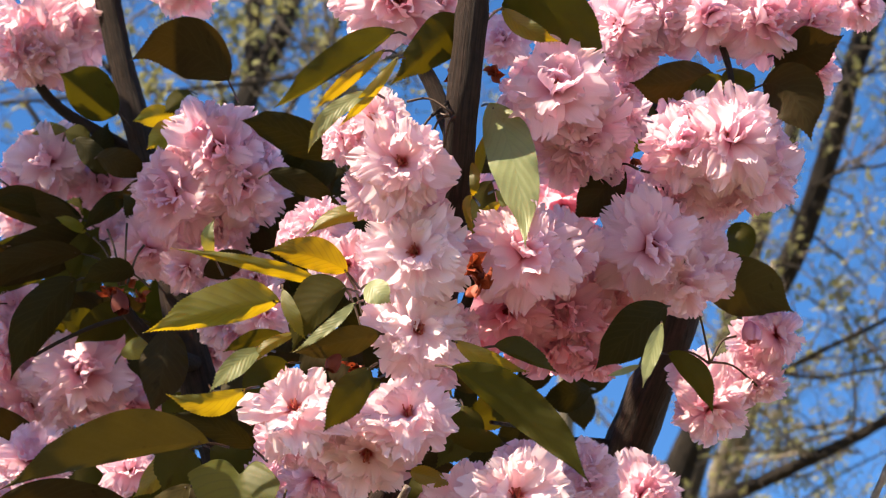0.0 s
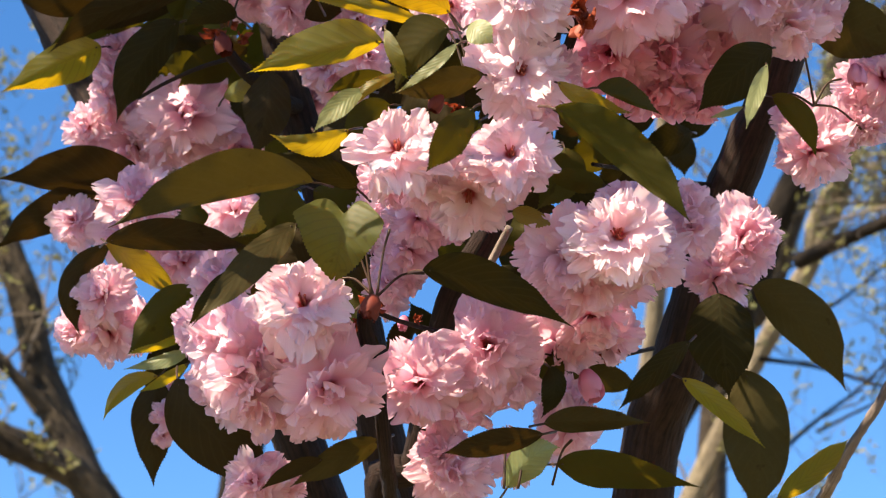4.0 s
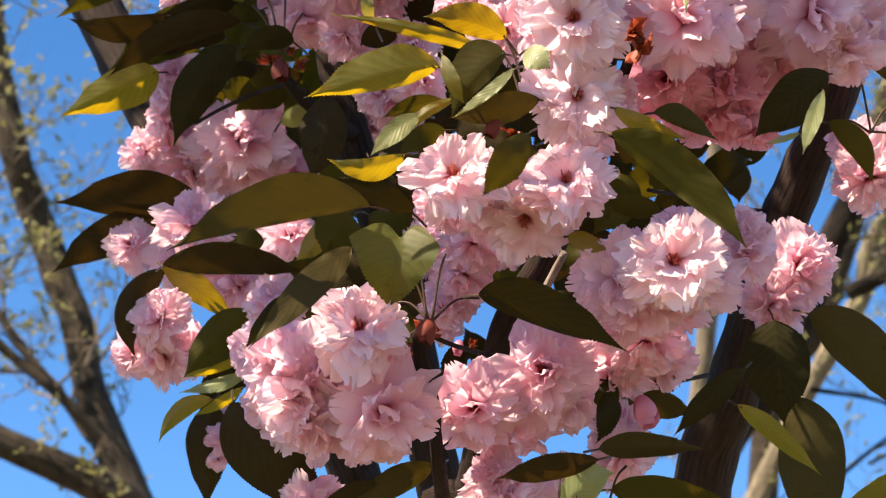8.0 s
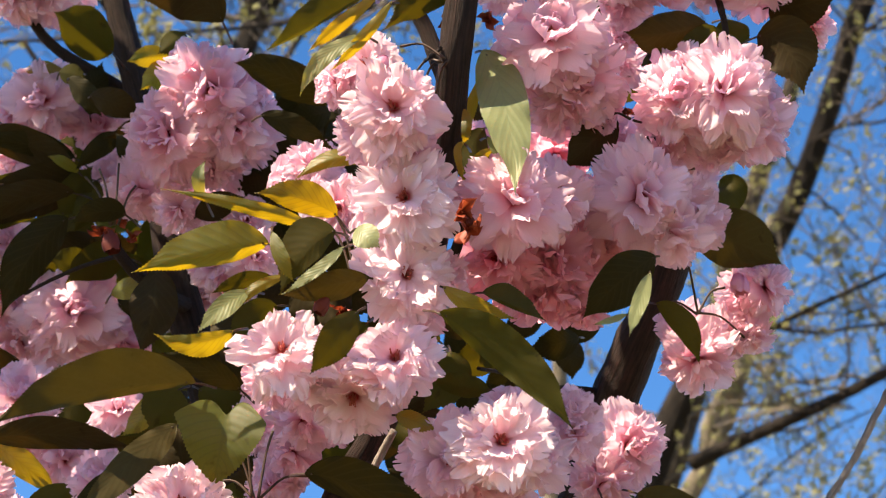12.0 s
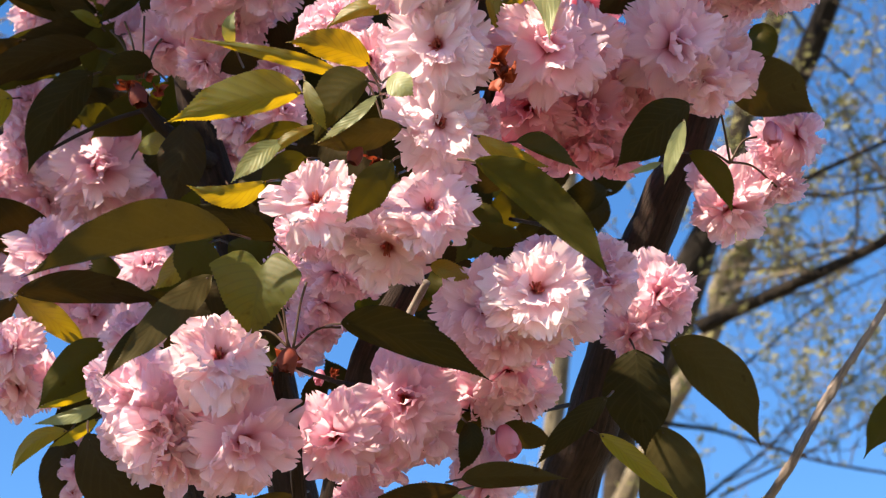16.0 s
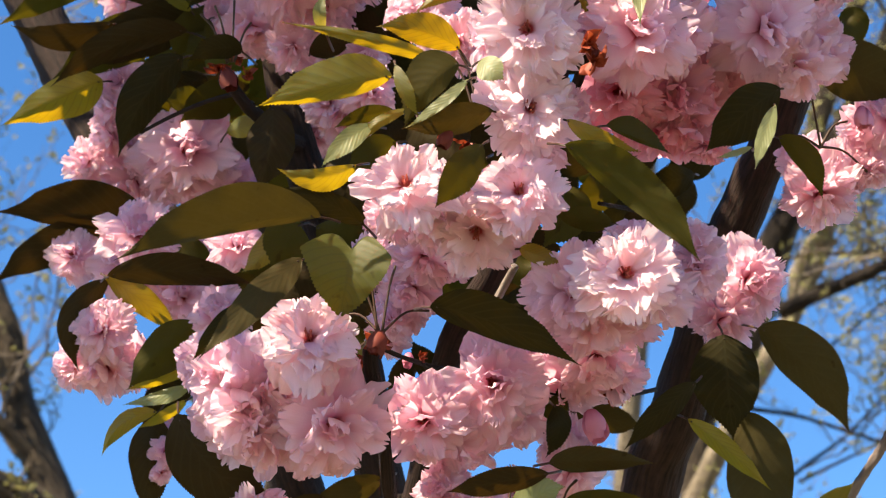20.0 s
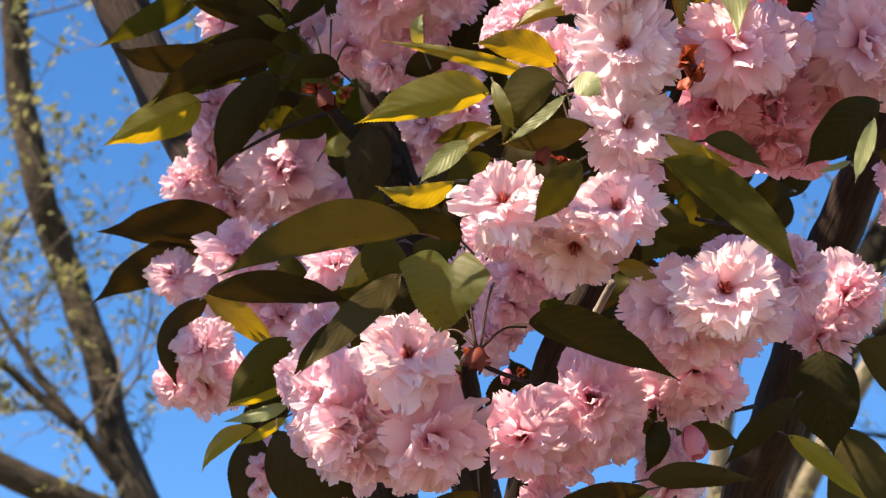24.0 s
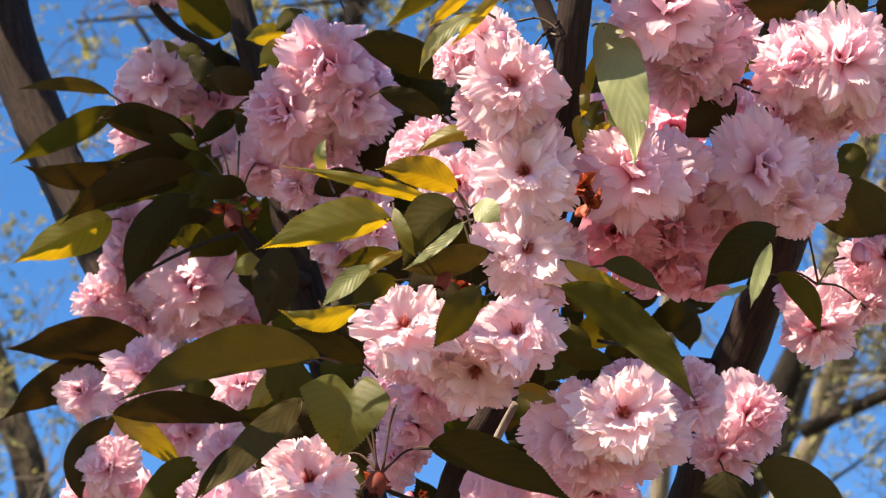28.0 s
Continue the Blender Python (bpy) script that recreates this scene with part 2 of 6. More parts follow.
def smooth_line(points, steps):
    """A curve through points of (place, radius)."""
    p = [np.array((*q, r)) for q, r in points]
    p = [2 * p[0] - p[1]] + p + [2 * p[-1] - p[-2]]
    out = []
    for i in range(1, len(p) - 2):
        for k in range(steps):
            u = k / steps
            out.append(0.5 * (2 * p[i] + (p[i + 1] - p[i - 1]) * u + (2 * p[i - 1] - 5 * p[i] + 4 * p[i + 1] - p[i + 2]) * u * u
                              + (3 * p[i] - p[i - 1] - 3 * p[i + 1] + p[i + 2]) * u ** 3))
    out.append(p[-2])
    return out


def tube(verts, faces, uvs, line, sides, rough=0.0, seed=0.0):
    """Adds a tapered round branch along line, rows of x, y, z, radius, to the lists."""
    base, n, run = len(verts), len(line), 0.0
    side = None
    for i, row in enumerate(line):
        here, rad = Vector(row[:3]), max(row[3], 0.0004)
        ahead = (Vector(line[min(i + 1, n - 1)][:3]) - Vector(line[max(i - 1, 0)][:3])).normalized()
        if side is None:
            side = ahead.orthogonal()
        side = (side - ahead * side.dot(ahead)).normalized()
        other = ahead.cross(side)
        if i:
            run += (here - Vector(line[i - 1][:3])).length
        for k in range(sides + 1):
            a = 2 * math.pi * (k % sides) / sides
            out = side * math.cos(a) + other * math.sin(a)
            r = rad
            if rough:
                r *= 1 + rough * noise.noise(Vector((seed + math.cos(a) * 1.3, math.sin(a) * 1.3, run / rad * 0.35)))
                r *= 1 + 0.5 * rough * noise.noise(Vector((seed + 7, a * 2.5, run / rad * 1.6)))
            verts.append(here + out * r)
            uvs.append((run * 4, k / sides))
    w = sides + 1
    for i in range(n - 1):
        for k in range(sides):
            q = base + i * w + k
            faces.append((q, q + 1, q + w + 1, q + w))
    faces.append(tuple(base + k for k in range(sides))[::-1])
    faces.append(tuple(base + (n - 1) * w + k for k in range(sides)))


def branch(name, points, parent, mat, sides=14, steps=8, rough=0.14, label=""):
    verts, faces, uvs = [], [], []
    tube(verts, faces, uvs, smooth_line(points, steps), sides, rough, random.uniform(0, 50))
    return piece(name, mesh_from(name, verts, faces, uvs, mat), parent, label=label)


# ---- blossom ----
def petal(verts, faces, uvs, rng, turn, length, width, e0, e1, crumple, low):
    """One broad petal with a frilled, notched edge; e0 and e1: how far it rises at its root and at its tip."""
    rows, cols, base = 8, 18, len(verts)
    crease = rng.uniform(0.0, 0.14)
    ph, ph2, ph3 = rng.uniform(0, 6.3), rng.uniform(0, 6.3), rng.uniform(0, 6.3)
    tip = [rng.uniform(-0.05, 0.01) + (0.006 if k % 2 else -0.010) for k in range(cols + 1)]
    tip = [(tip[max(0, k - 1)] + 2 * tip[k] + tip[min(cols, k + 1)]) / 4 for k in range(cols + 1)]
    for _ in range(3):
        tip[rng.randint(5, cols - 5)] -= rng.uniform(0.05, 0.17)
    twist, lean = rng.uniform(-0.32, 0.32) * (0.4 + crumple), rng.uniform(-0.20, 0.20)
    cup = rng.uniform(-0.05, 0.24)
    r, z = 0.05, low
    c, n = math.cos(turn), math.sin(turn)
    for i in range(rows + 1):
        s = i / rows
        e = e0 + (e1 - e0) * s ** 1.2
        if i:
            r += length / rows * math.cos(e)
            z += length / rows * math.sin(e)
        half = width * (0.14 + 0.86 * math.sin(min(1.0, s / 0.75) * math.pi / 2) ** 1.1)
        if s > 0.75:
            half *= math.sqrt(max(0.0, 1 - ((s - 0.75) / 0.36) ** 3))
        for k in range(cols + 1):
            t = 2 * k / cols - 1
            stretch = 1 + (tip[k] - 0.26 * abs(t) ** 3) * max(0.0, (s - 0.70) / 0.30)
            frill = max(0.0, (s - 0.45) / 0.55) ** 1.5
            up = cup * t * t * half + crease * abs(t) * half + crumple * (0.060 * s ** 1.3 * math.sin(2.4 * t + ph)
                 + 0.034 * frill * math.sin(8.5 * t + ph2) + 0.014 * frill * math.sin(19 * t + ph3) + 0.05 * s * math.sin(4 * s + ph3)) + twist * t * half * s
            x = r * stretch - up * math.sin(e)
            y = t * half + lean * s * s
            verts.append((x * c - y * n, x * n + y * c, z + up * math.cos(e)))
            uvs.append((s, (t + 1) / 2))
    w = cols + 1
    for i in range(rows):
        for k in range(cols):
            q = base + i * w + k
            faces.append((q, q + 1, q + w + 1, q + w))


# whorls from the outside in: petals, length, half width, rise at root and tip, crumple, height of the root
OPEN = ((10, 1.00, 0.36, -0.02, -0.55, 0.65, -0.30), (11, 1.02, 0.36, 0.10, -0.28, 0.7, -0.28), (10, 0.95, 0.33, 0.24, -0.05, 0.75, -0.25),
        (9, 0.82, 0.28, 0.46, 0.25, 0.9, -0.22), (8, 0.62, 0.22, 0.72, 0.60, 1.0, -0.20))
FULL = ((10, 1.00, 0.37, -0.05, -0.75, 0.75, -0.30), (11, 1.02, 0.36, 0.12, -0.45, 0.8, -0.27), (10, 0.98, 0.34, 0.34, -0.15, 0.85, -0.25),
        (8, 0.90, 0.32, 0.62, 0.10, 0.9, -0.22), (6, 0.80, 0.29, 0.90, 0.60, 0.8, -0.20), (5, 0.66, 0.26, 1.15, 1.50, 0.7, -0.18))


def blossom_mesh(seed, petals, whorls):
    rng = random.Random(seed)
    verts, faces, uvs = [], [], []
    for n, length, width, e0, e1, crumple, low in whorls:
        shift = rng.uniform(0, 6.3)
        for k in range(n):
            turn = shift + 2 * math.pi * (k + rng.uniform(-0.5, 0.5)) / n
            petal(verts, faces, uvs, rng, turn, length * rng.uniform(0.72, 1.14), width * rng.uniform(0.62, 1.05),
                  e0 + rng.uniform(-0.22, 0.22), e1 + rng.uniform(-0.45, 0.45), crumple * rng.uniform(0.6, 1.3), low)
    return mesh_from("petals", verts, faces, uvs, petals)


def stamen_mesh(seed):
    rng = random.Random(seed)
    verts, faces, uvs = [], [], []
    for k in range(16):
        a, out = rng.uniform(0, 6.3), rng.uniform(0.03, 0.15)
        top = Vector((math.cos(a) * out, math.sin(a) * out, rng.uniform(-0.14, 0.03)))
        root = Vector((math.cos(a) * 0.03, math.sin(a) * 0.03, -0.28))
        line = [(*root, 0.010), (*(root.lerp(top, 0.6)), 0.009), (*(root.lerp(top, 0.9)), 0.010), (*top, 0.018), (*(top + Vector((0, 0, 0.035))), 0.008)]
        tube(verts, faces, uvs, line, 5)
    return mesh_from("flower_centre", verts, faces, uvs, STAMEN)


def calyx_mesh():
    verts, faces, uvs = [], [], []
    line = [(0, 0, -0.72, 0.035), (0, 0, -0.60, 0.05), (0, 0, -0.50, 0.10), (0, 0, -0.36, 0.13), (0, 0, -0.27, 0.10)]
    tube(verts, faces, uvs, line, 10)
    for k in range(5):
        a = 2 * math.pi * k / 5
        base = len(verts)
        for u, wide, z in ((0.10, 0.07, -0.36), (0.24, 0.07, -0.36), (0.36, 0.01, -0.42)):
            for s in (-1, 1):
                verts.append(Vector((u * math.cos(a) - s * wide * math.sin(a), u * math.sin(a) + s * wide * math.cos(a), z)))
                uvs.append((u, s))
        faces += [(base, base + 1, base + 3, base + 2), (base + 2, base + 3, base + 5, base + 4)]
    return mesh_from("calyx", verts, faces, uvs, SCALE)


BLOSSOMS = [blossom_mesh(11 + k, PETAL, FULL) for k in range(12)]
SUNLIT_BLOSSOMS = [blossom_mesh(51 + k, SUNLIT_PETAL, OPEN) for k in range(12)]
SHADED_BLOSSOMS = [blossom_mesh(31 + k, SHADED_PETAL, FULL) for k in range(12)]
STAMENS = [stamen_mesh(40 + k) for k in range(4)]
CALYX = calyx_mesh()
made_blossoms = []


def blossom(a, b, d, radius, right, up, tone=BLOSSOMS):
    """One double blossom with its face turned to the right and up by the given shares."""
    k = len(made_blossoms)
    rng = random.Random(500 + k)
    axis = facing(right + rng.uniform(-0.18, 0.18), up + rng.uniform(-0.14, 0.14))
    turn = axis.to_track_quat("Z", "Y").to_matrix().to_4x4() @ Matrix.Rotation(rng.uniform(0, 6.28), 4, "Z")
    size = Matrix.Diagonal((radius * rng.uniform(0.96, 1.06), radius * rng.uniform(0.96, 1.06), radius * rng.uniform(0.9, 1.1), 1))
    ob = piece("blossom", tone[k % len(tone)], cherry_tree, Matrix.Translation(spot(a, b, d)) @ turn @ size)
    piece("flower_centre", STAMENS[k % len(STAMENS)], ob, label="short reddish stamens")
    piece("calyx", CALYX, ob, label="reddish green calyx")
    made_blossoms.append(ob)


# ---- leaf ----
def leaf_width(s):
    """A leaf's half width along its midrib, as a share of the widest: egg-shaped with a drawn-out tip."""
    if s < 0.76:
        return math.sin(math.pi * s ** 0.80) ** 0.85
    return 0.628 * (1 - (s - 0.76) / 0.24) ** 1.55


def heart_width(s):
    """The same for a leaf with a notched, heart-shaped base."""
    return min(1.0, s / 0.22) ** 0.6 * (1 - s ** 1.6) ** 0.8


def blade(base, middle, tip, wide_left, wide_right, slope, fold, kind, heart=False):
    """A toothed cherry leaf along its midrib, from its stalk's end to its tip, with the width of each half square to the line of sight.
    slope: how far the upper side leans towards the viewer; fold: how far both halves bend to the viewer at the midrib."""
    rng = random.Random(int(abs(base[0] * 7919 + base[1] * 104729) * 1000))
    p, m, q = spot(*base), spot(*middle), spot(*tip)
    bend = 2 * m - (p + q) / 2
    length = (q - p).length
    teeth = max(16, int(length / 0.0016))
    rows, half_cols = teeth * 2, 5
    verts, faces, uvs = [], [], []
    ph, swing, crimp = rng.uniform(0, 6.3), rng.uniform(0.010, 0.024), rng.uniform(0.004, 0.010)
    for i in range(rows + 1):
        s = i / rows
        centre = p * (1 - s) ** 2 + bend * (2 * s * (1 - s)) + q * s * s
        ahead = ((bend - p) * (1 - s) + (q - bend) * s).normalized()
        left = (UP * ahead.dot(RIGHT) - RIGHT * ahead.dot(UP)).normalized()
        tooth = (0.00042 if i % 2 else -0.00016) * (1 if 0.05 < s < 0.95 else 0.3) * rng.uniform(0.6, 1.3)
        for k in range(-half_cols, half_cols + 1):
            t = k / half_cols
            edge, wide = abs(t), (wide_right if t > 0 else wide_left)
            side = -left if t > 0 else left
            half = wide * (heart_width(s) if heart else leaf_width(s)) * (1 + 0.035 * math.sin(11 * s + ph + t)) + (tooth if edge == 1 else 0)
            lean = slope * side.dot(UP) + fold
            near = half * (lean * edge ** 1.15 - 0.22 * lean * edge ** 3)
            near += swing * length * edge * edge * math.sin(7 * s + ph + (2.1 if t > 0 else 0)) * math.sin(math.pi * s)
            near += crimp * length * edge ** 3 * math.sin(31 * s + 2 * ph + t)
            near += 0.007 * wide * math.sin((s - 0.27 * edge) * 62) * math.sin(math.pi * edge)
            back = 0.0007 * (edge == 1) * (i % 2) - (0.42 * length * edge * (2 - edge) * min(1.0, s / 0.05) * (1 - s) ** 4 if heart else 0.0)
            verts.append(centre + side * (half * edge) - AHEAD * near + ahead * back - m)
            uvs.append((s, (t + 1) / 2))
    w = 2 * half_cols + 1
    for i in range(rows):
        for k in range(w - 1):
            c = i * w + k
            faces.append((c, c + 1, c + w + 1, c + w))
    ob = piece("leaf", mesh_from("leaf", verts, faces, uvs, LEAF[kind]), cherry_tree, Matrix.Translation(m))
    sv, sf, su = [], [], []
    out = (bend - p).normalized()
    if heart:
        p, out = q, (bend - q).normalized()
    root = p - out * 0.009 + AHEAD * 0.024 - Vector((0, 0, 0.003))
    tube(sv, sf, su, [(*(root - m), 0.0008), (*(p.lerp(root, 0.4) - m), 0.0007), (*(p + out * length * 0.05 - m), 0.0006)], 6)
    piece("leaf_stalk", mesh_from("leaf_stalk", sv, sf, su, STALK), ob, label="thin reddish stalk")


def leaf(base, middle, tip, width, up, fold, kind):
    """A leaf deeper in the bough, turned up by the given share."""
    lean = -up / math.sqrt(max(0.1, 1 - up * up))
    blade(base, middle, tip, width * 0.5, width * 0.5, min(1.2, lean), -fold, kind)


def shade_spray(points, count):
    """An unseen leafy twig added overhead to cast shade, with leaves all along it."""
    rng = random.Random(int(abs(points[-1][0] * 9973 + points[-1][2] * 7919) * 1000))
    twig = branch("twig", [(spot(*p), r) for p, r in zip(points, (0.007, 0.005, 0.002))], cherry_tree, BARK, 8, 6, 0.1)
    line = smooth_line([(spot(*p), 0.0) for p in points], 8)
    verts, faces, uvs = [], [], []
    for k in range(count):
        at = Vector(line[rng.randint(4, len(line) - 1)][:3])
        out = Vector((rng.uniform(-1, 1), rng.uniform(-1, 1), rng.uniform(-0.6, 0.3))).normalized()
        side = out.cross(Vector((0, 0, 1))).normalized()
        flat = side.cross(out)
        n, size = len(verts), rng.uniform(0.07, 0.11)
        for i in range(9):
            s = i / 8
            for t in (-1, -0.5, 0, 0.5, 1):
                verts.append(at + out * (0.012 + size * s) + side * (size * 0.24 * leaf_width(s) * t) + flat * (size * (0.10 * abs(t) - 0.22 * s * s)))
                uvs.append((s, (t + 1) / 2))
        for i in range(8):
            for j in range(4):
                q = n + i * 5 + j
                faces.append((q, q + 1, q + 6, q + 5))
    piece("foliage", mesh_from("foliage", verts, faces, uvs, LEAF["g"]), twig, label="unseen bronze green leaves added to shade the bough", kind="stuff")


def stalk(start, end):
    p, q = spot(*start), spot(*end)
    bend = (p + q) / 2 + Vector((0, 0, 0.006))
    branch("flower_stalk", [(p, 0.0009), (bend, 0.0007), (q, 0.0008)], cherry_tree, STALK, 7, 4, 0.05)


def bud_scales(a, b, d, radius):
    """A tuft of small pointed red-brown scales where the stalks spring."""
    rng = random.Random(int(abs(a * 9973 + b * 7919) * 1000))
    verts, faces, uvs = [], [], []
    for k in range(9):
        out = facing(rng.uniform(-0.8, 0.8), rng.uniform(-0.75, 0.75))
        side = out.orthogonal().normalized()
        side = (Matrix.Rotation(rng.uniform(0, 6.3), 3, out) @ side)
        flat = out.cross(side)
        n = len(verts)
        size = radius * rng.uniform(0.6, 1.1)
        for s, w in ((0.0, 0.10), (0.25, 0.28), (0.55, 0.34), (0.8, 0.2), (1.0, 0.02)):
            for t in (-1, 0, 1):
                verts.append(out * (size * s) + side * (size * w * t) + flat * (size * (0.16 * t * t - 0.3 * s * s)))
                uvs.append((s, t))
        for i in range(4):
            for j in range(2):
                q = n + i * 3 + j
                faces.append((q, q + 1, q + 4, q + 3))
    piece("bud_tuft", mesh_from("bud_tuft", verts, faces, uvs, SCALE), cherry_tree, Matrix.Translation(spot(a, b, d)), "tuft of red-brown bud scales")


def closed_bud(a, b, d, radius, husk=False):
    """A half-open bud: petals wrapped round each other, with ragged upper edges."""
    rng = random.Random(int(abs(a * 9973) * 1000))
    verts, faces, uvs = [], [], []
    for k in range(9):
        turn, inner, tall = 2.4 * k, 1 - 0.07 * k, rng.uniform(0.85, 1.15)
        n = len(verts)
        for i in range(8):
            s = i / 7
            ring = radius * inner * (0.25 + 0.75 * math.sin(math.pi * (0.10 + 0.62 * s)))
            for j in range(8):
                ang = turn + (j - 3.5) * 0.30 + s * 0.4
                ragged = rng.uniform(-0.12, 0.12) if i == 7 else 0.0
                r = ring * (1 + 0.05 * math.sin(5 * ang + k) * s)
                verts.append(Vector((r * math.cos(ang), r * math.sin(ang), radius * (2.1 * tall * s - 1.0 + ragged))))
                uvs.append((0.2 + 0.6 * s, j / 7))
        for i in range(7):
            for j in range(7):
                q = n + i * 8 + j
                faces.append((q, q + 1, q + 9, q + 8))
    turn = facing(rng.uniform(-0.5, 0.5), -0.85).to_track_quat("Z", "Y").to_matrix().to_4x4()
    me = mesh_from("bud_husk" if husk else "flower_bud", verts, faces, uvs, SHADED_HUSK if husk else BUD)
    piece(me.name.split(".")[0], me, cherry_tree, Matrix.Translation(spot(a, b, d)) @ turn, "red empty bud husk, darkened as in shade" if husk else "half-open dark pink flower bud")


# ---- ground ----
# Never in view; its warm pale tone is picked to bounce light upward.
ground = new("ground", mesh_from("ground", [(-400, -400, 0), (400, -400, 0), (400, 400, 0), (-400, 400, 0)], [(0, 1, 2, 3)], None, BOUNCE_GROUND, False))
tagged(ground, "unseen ground under the trees, toned to bounce warm light", "ground", kind="structure")

# ---- the flowering cherry: limbs and twigs ----
cherry_tree = tagged(new("cherry_tree"), "flowering cherry with double pink blossoms and bronze green leaves", "tree")
cherry_tree.location = (0.15, 1.75, 0)
bpy.context.view_layer.update()

branch("trunk", [(Vector((0.15, 1.75, -0.05)), 0.15), (Vector((0.15, 1.73, 0.3)), 0.115), (Vector((0.14, 1.70, 0.9)), 0.10), (Vector((0.13, 1.67, 1.35)), 0.085)], cherry_tree, BARK, 24, 10, 0.12)
branch("limb", [(Vector((0.14, 1.6, 1.2)), 0.04), (Vector((0.12, 1.45, 1.75)), 0.028), (spot(0.1426, -0.1938, 1.3600), 0.0216), (spot(0.1637, -0.1093, 1.3300), 0.0192), (spot(0.1937, 0.0042, 1.3000), 0.0165), (spot(0.2248, 0.0883, 1.2700), 0.0142), (spot(0.2341, 0.1414, 1.2600), 0.0122), (spot(0.2230, 0.1970, 1.2600), 0.0100), (spot(0.2063, 0.2490, 1.2600), 0.0082), (spot(0.1952, 0.3195, 1.2600), 0.0070), (spot(0.1848, 0.4531, 1.2400), 0.0055), (spot(0.1682, 0.6152, 1.2000), 0.0035)], cherry_tree, BARK, 18, 8, 0.1)
branch("limb", [(Vector((0.13, 1.62, 1.2)), 0.03), (Vector((0.1, 1.5, 1.7)), 0.02), (spot(-0.0349, -0.2074, 1.2600), 0.0115), (spot(-0.0161, -0.1610, 1.2400), 0.0106), (spot(0.0057, -0.0597, 1.2000), 0.0092), (spot(0.0351, -0.0066, 1.1800), 0.0094), (spot(0.0596, 0.0816, 1.1500), 0.0098), (spot(0.0712, 0.1520, 1.1200), 0.0099), (spot(0.0764, 0.2076, 1.1000), 0.0097), (spot(0.0845, 0.2724, 1.1000), 0.0094), (spot(0.0878, 0.3242, 1.1000), 0.0087)], cherry_tree, BARK, 18, 8, 0.1)
branch("limb", [(spot(-0.4246, 0.3819, 1.7500), 0.0258), (spot(-0.3971, 0.2943, 1.7200), 0.0243), (spot(-0.3508, 0.1984, 1.6800), 0.0228), (spot(-0.2953, 0.1054, 1.6200), 0.0205), (spot(-0.2209, 0.0096, 1.5500), 0.0192), (spot(-0.1564, -0.0879, 1.5000), 0.0199), (spot(-0.0956, -0.2216, 1.4500), 0.0205), (Vector((0.02, 1.75, 1.7)), 0.036), (Vector((0.1, 1.72, 1.2)), 0.045)], cherry_tree, BARK, 18, 8, 0.1)
branch("limb", [(spot(-0.1854, 0.4093, 1.4400), 0.0093), (spot(-0.1732, 0.3540, 1.4300), 0.0095), (spot(-0.1626, 0.3084, 1.4200), 0.0096), (spot(-0.1496, 0.2594, 1.4100), 0.0100), (spot(-0.1368, 0.2134, 1.4000), 0.0103), (spot(-0.1227, 0.1559, 1.3900), 0.0115), (spot(-0.1076, 0.0854, 1.3800), 0.0134), (spot(-0.0842, 0.0125, 1.3600), 0.0144), (spot(-0.0610, -0.0744, 1.3600), 0.0160), (spot(-0.0344, -0.2065, 1.3600), 0.0184), (Vector((0.06, 1.6, 1.7)), 0.034), (Vector((0.12, 1.68, 1.2)), 0.04)], cherry_tree, BARK, 18, 8, 0.1)
branch("twig", [(spot(-0.2450, 0.3112, 1.4300), 0.0029), (spot(-0.2280, 0.2938, 1.4300), 0.0036), (spot(-0.2068, 0.2699, 1.4300), 0.0040), (spot(-0.1625, 0.2424, 1.4300), 0.0051), (spot(-0.1427, 0.2242, 1.4300), 0.0055)], cherry_tree, BARK, 12, 8, 0.1)
branch("twig", [(spot(0.0516, 0.2546, 1.1600), 0.0044), (spot(0.0617, 0.2350, 1.1600), 0.0051), (spot(0.0729, 0.2016, 1.1500), 0.0058), (spot(0.0760, 0.1690, 1.1400), 0.0057)], cherry_tree, BARK, 12, 8, 0.1)
branch("spur", [(spot(-0.0371, -0.0459, 1.0600), 0.0037), (spot(-0.0403, -0.0621, 1.0600), 0.0044), (spot(-0.0353, -0.0879, 1.0700), 0.0041), (spot(-0.0324, -0.1142, 1.0800), 0.0041), (spot(-0.0304, -0.1454, 1.1000), 0.0045), (spot(-0.0292, -0.1942, 1.1800), 0.0056)], cherry_tree, BARK, 12, 8, 0.3)
branch("twig", [(spot(0.4041, 0.0824, 1.2400), 0.0015), (spot(0.3741, 0.0275, 1.2400), 0.0018), (spot(0.3442, -0.0292, 1.2400), 0.0022), (spot(0.3237, -0.0602, 1.2400), 0.0024), (spot(0.3032, -0.0931, 1.2400), 0.0027), (spot(0.2846, -0.1258, 1.2400), 0.0029), (spot(0.2662, -0.1606, 1.2500), 0.0031), (spot(0.2514, -0.2011, 1.2800), 0.0041), (spot(0.2372, -0.2594, 1.3300), 0.0051)], cherry_tree, TWIG_BARK, 14, 12, 0.6)
branch("twig", [(spot(0.0422, -0.0096, 1.1200), 0.0023), (spot(0.0336, -0.0263, 1.1300), 0.0025), (spot(0.0248, -0.0467, 1.1400), 0.0023), (spot(0.0163, -0.0674, 1.1500), 0.0024), (spot(0.0057, -0.0915, 1.2000), 0.0028)], cherry_tree, TWIG_BARK, 12, 8, 0.1)
branch("twig", [(spot(0.0963, 0.0129, 1.2200), 0.0025), (spot(0.1300, 0.0142, 1.2400), 0.0026), (spot(0.1625, 0.0154, 1.2800), 0.0030), (spot(0.1937, 0.0119, 1.3000), 0.0038)], cherry_tree, BARK, 12, 8, 0.1)
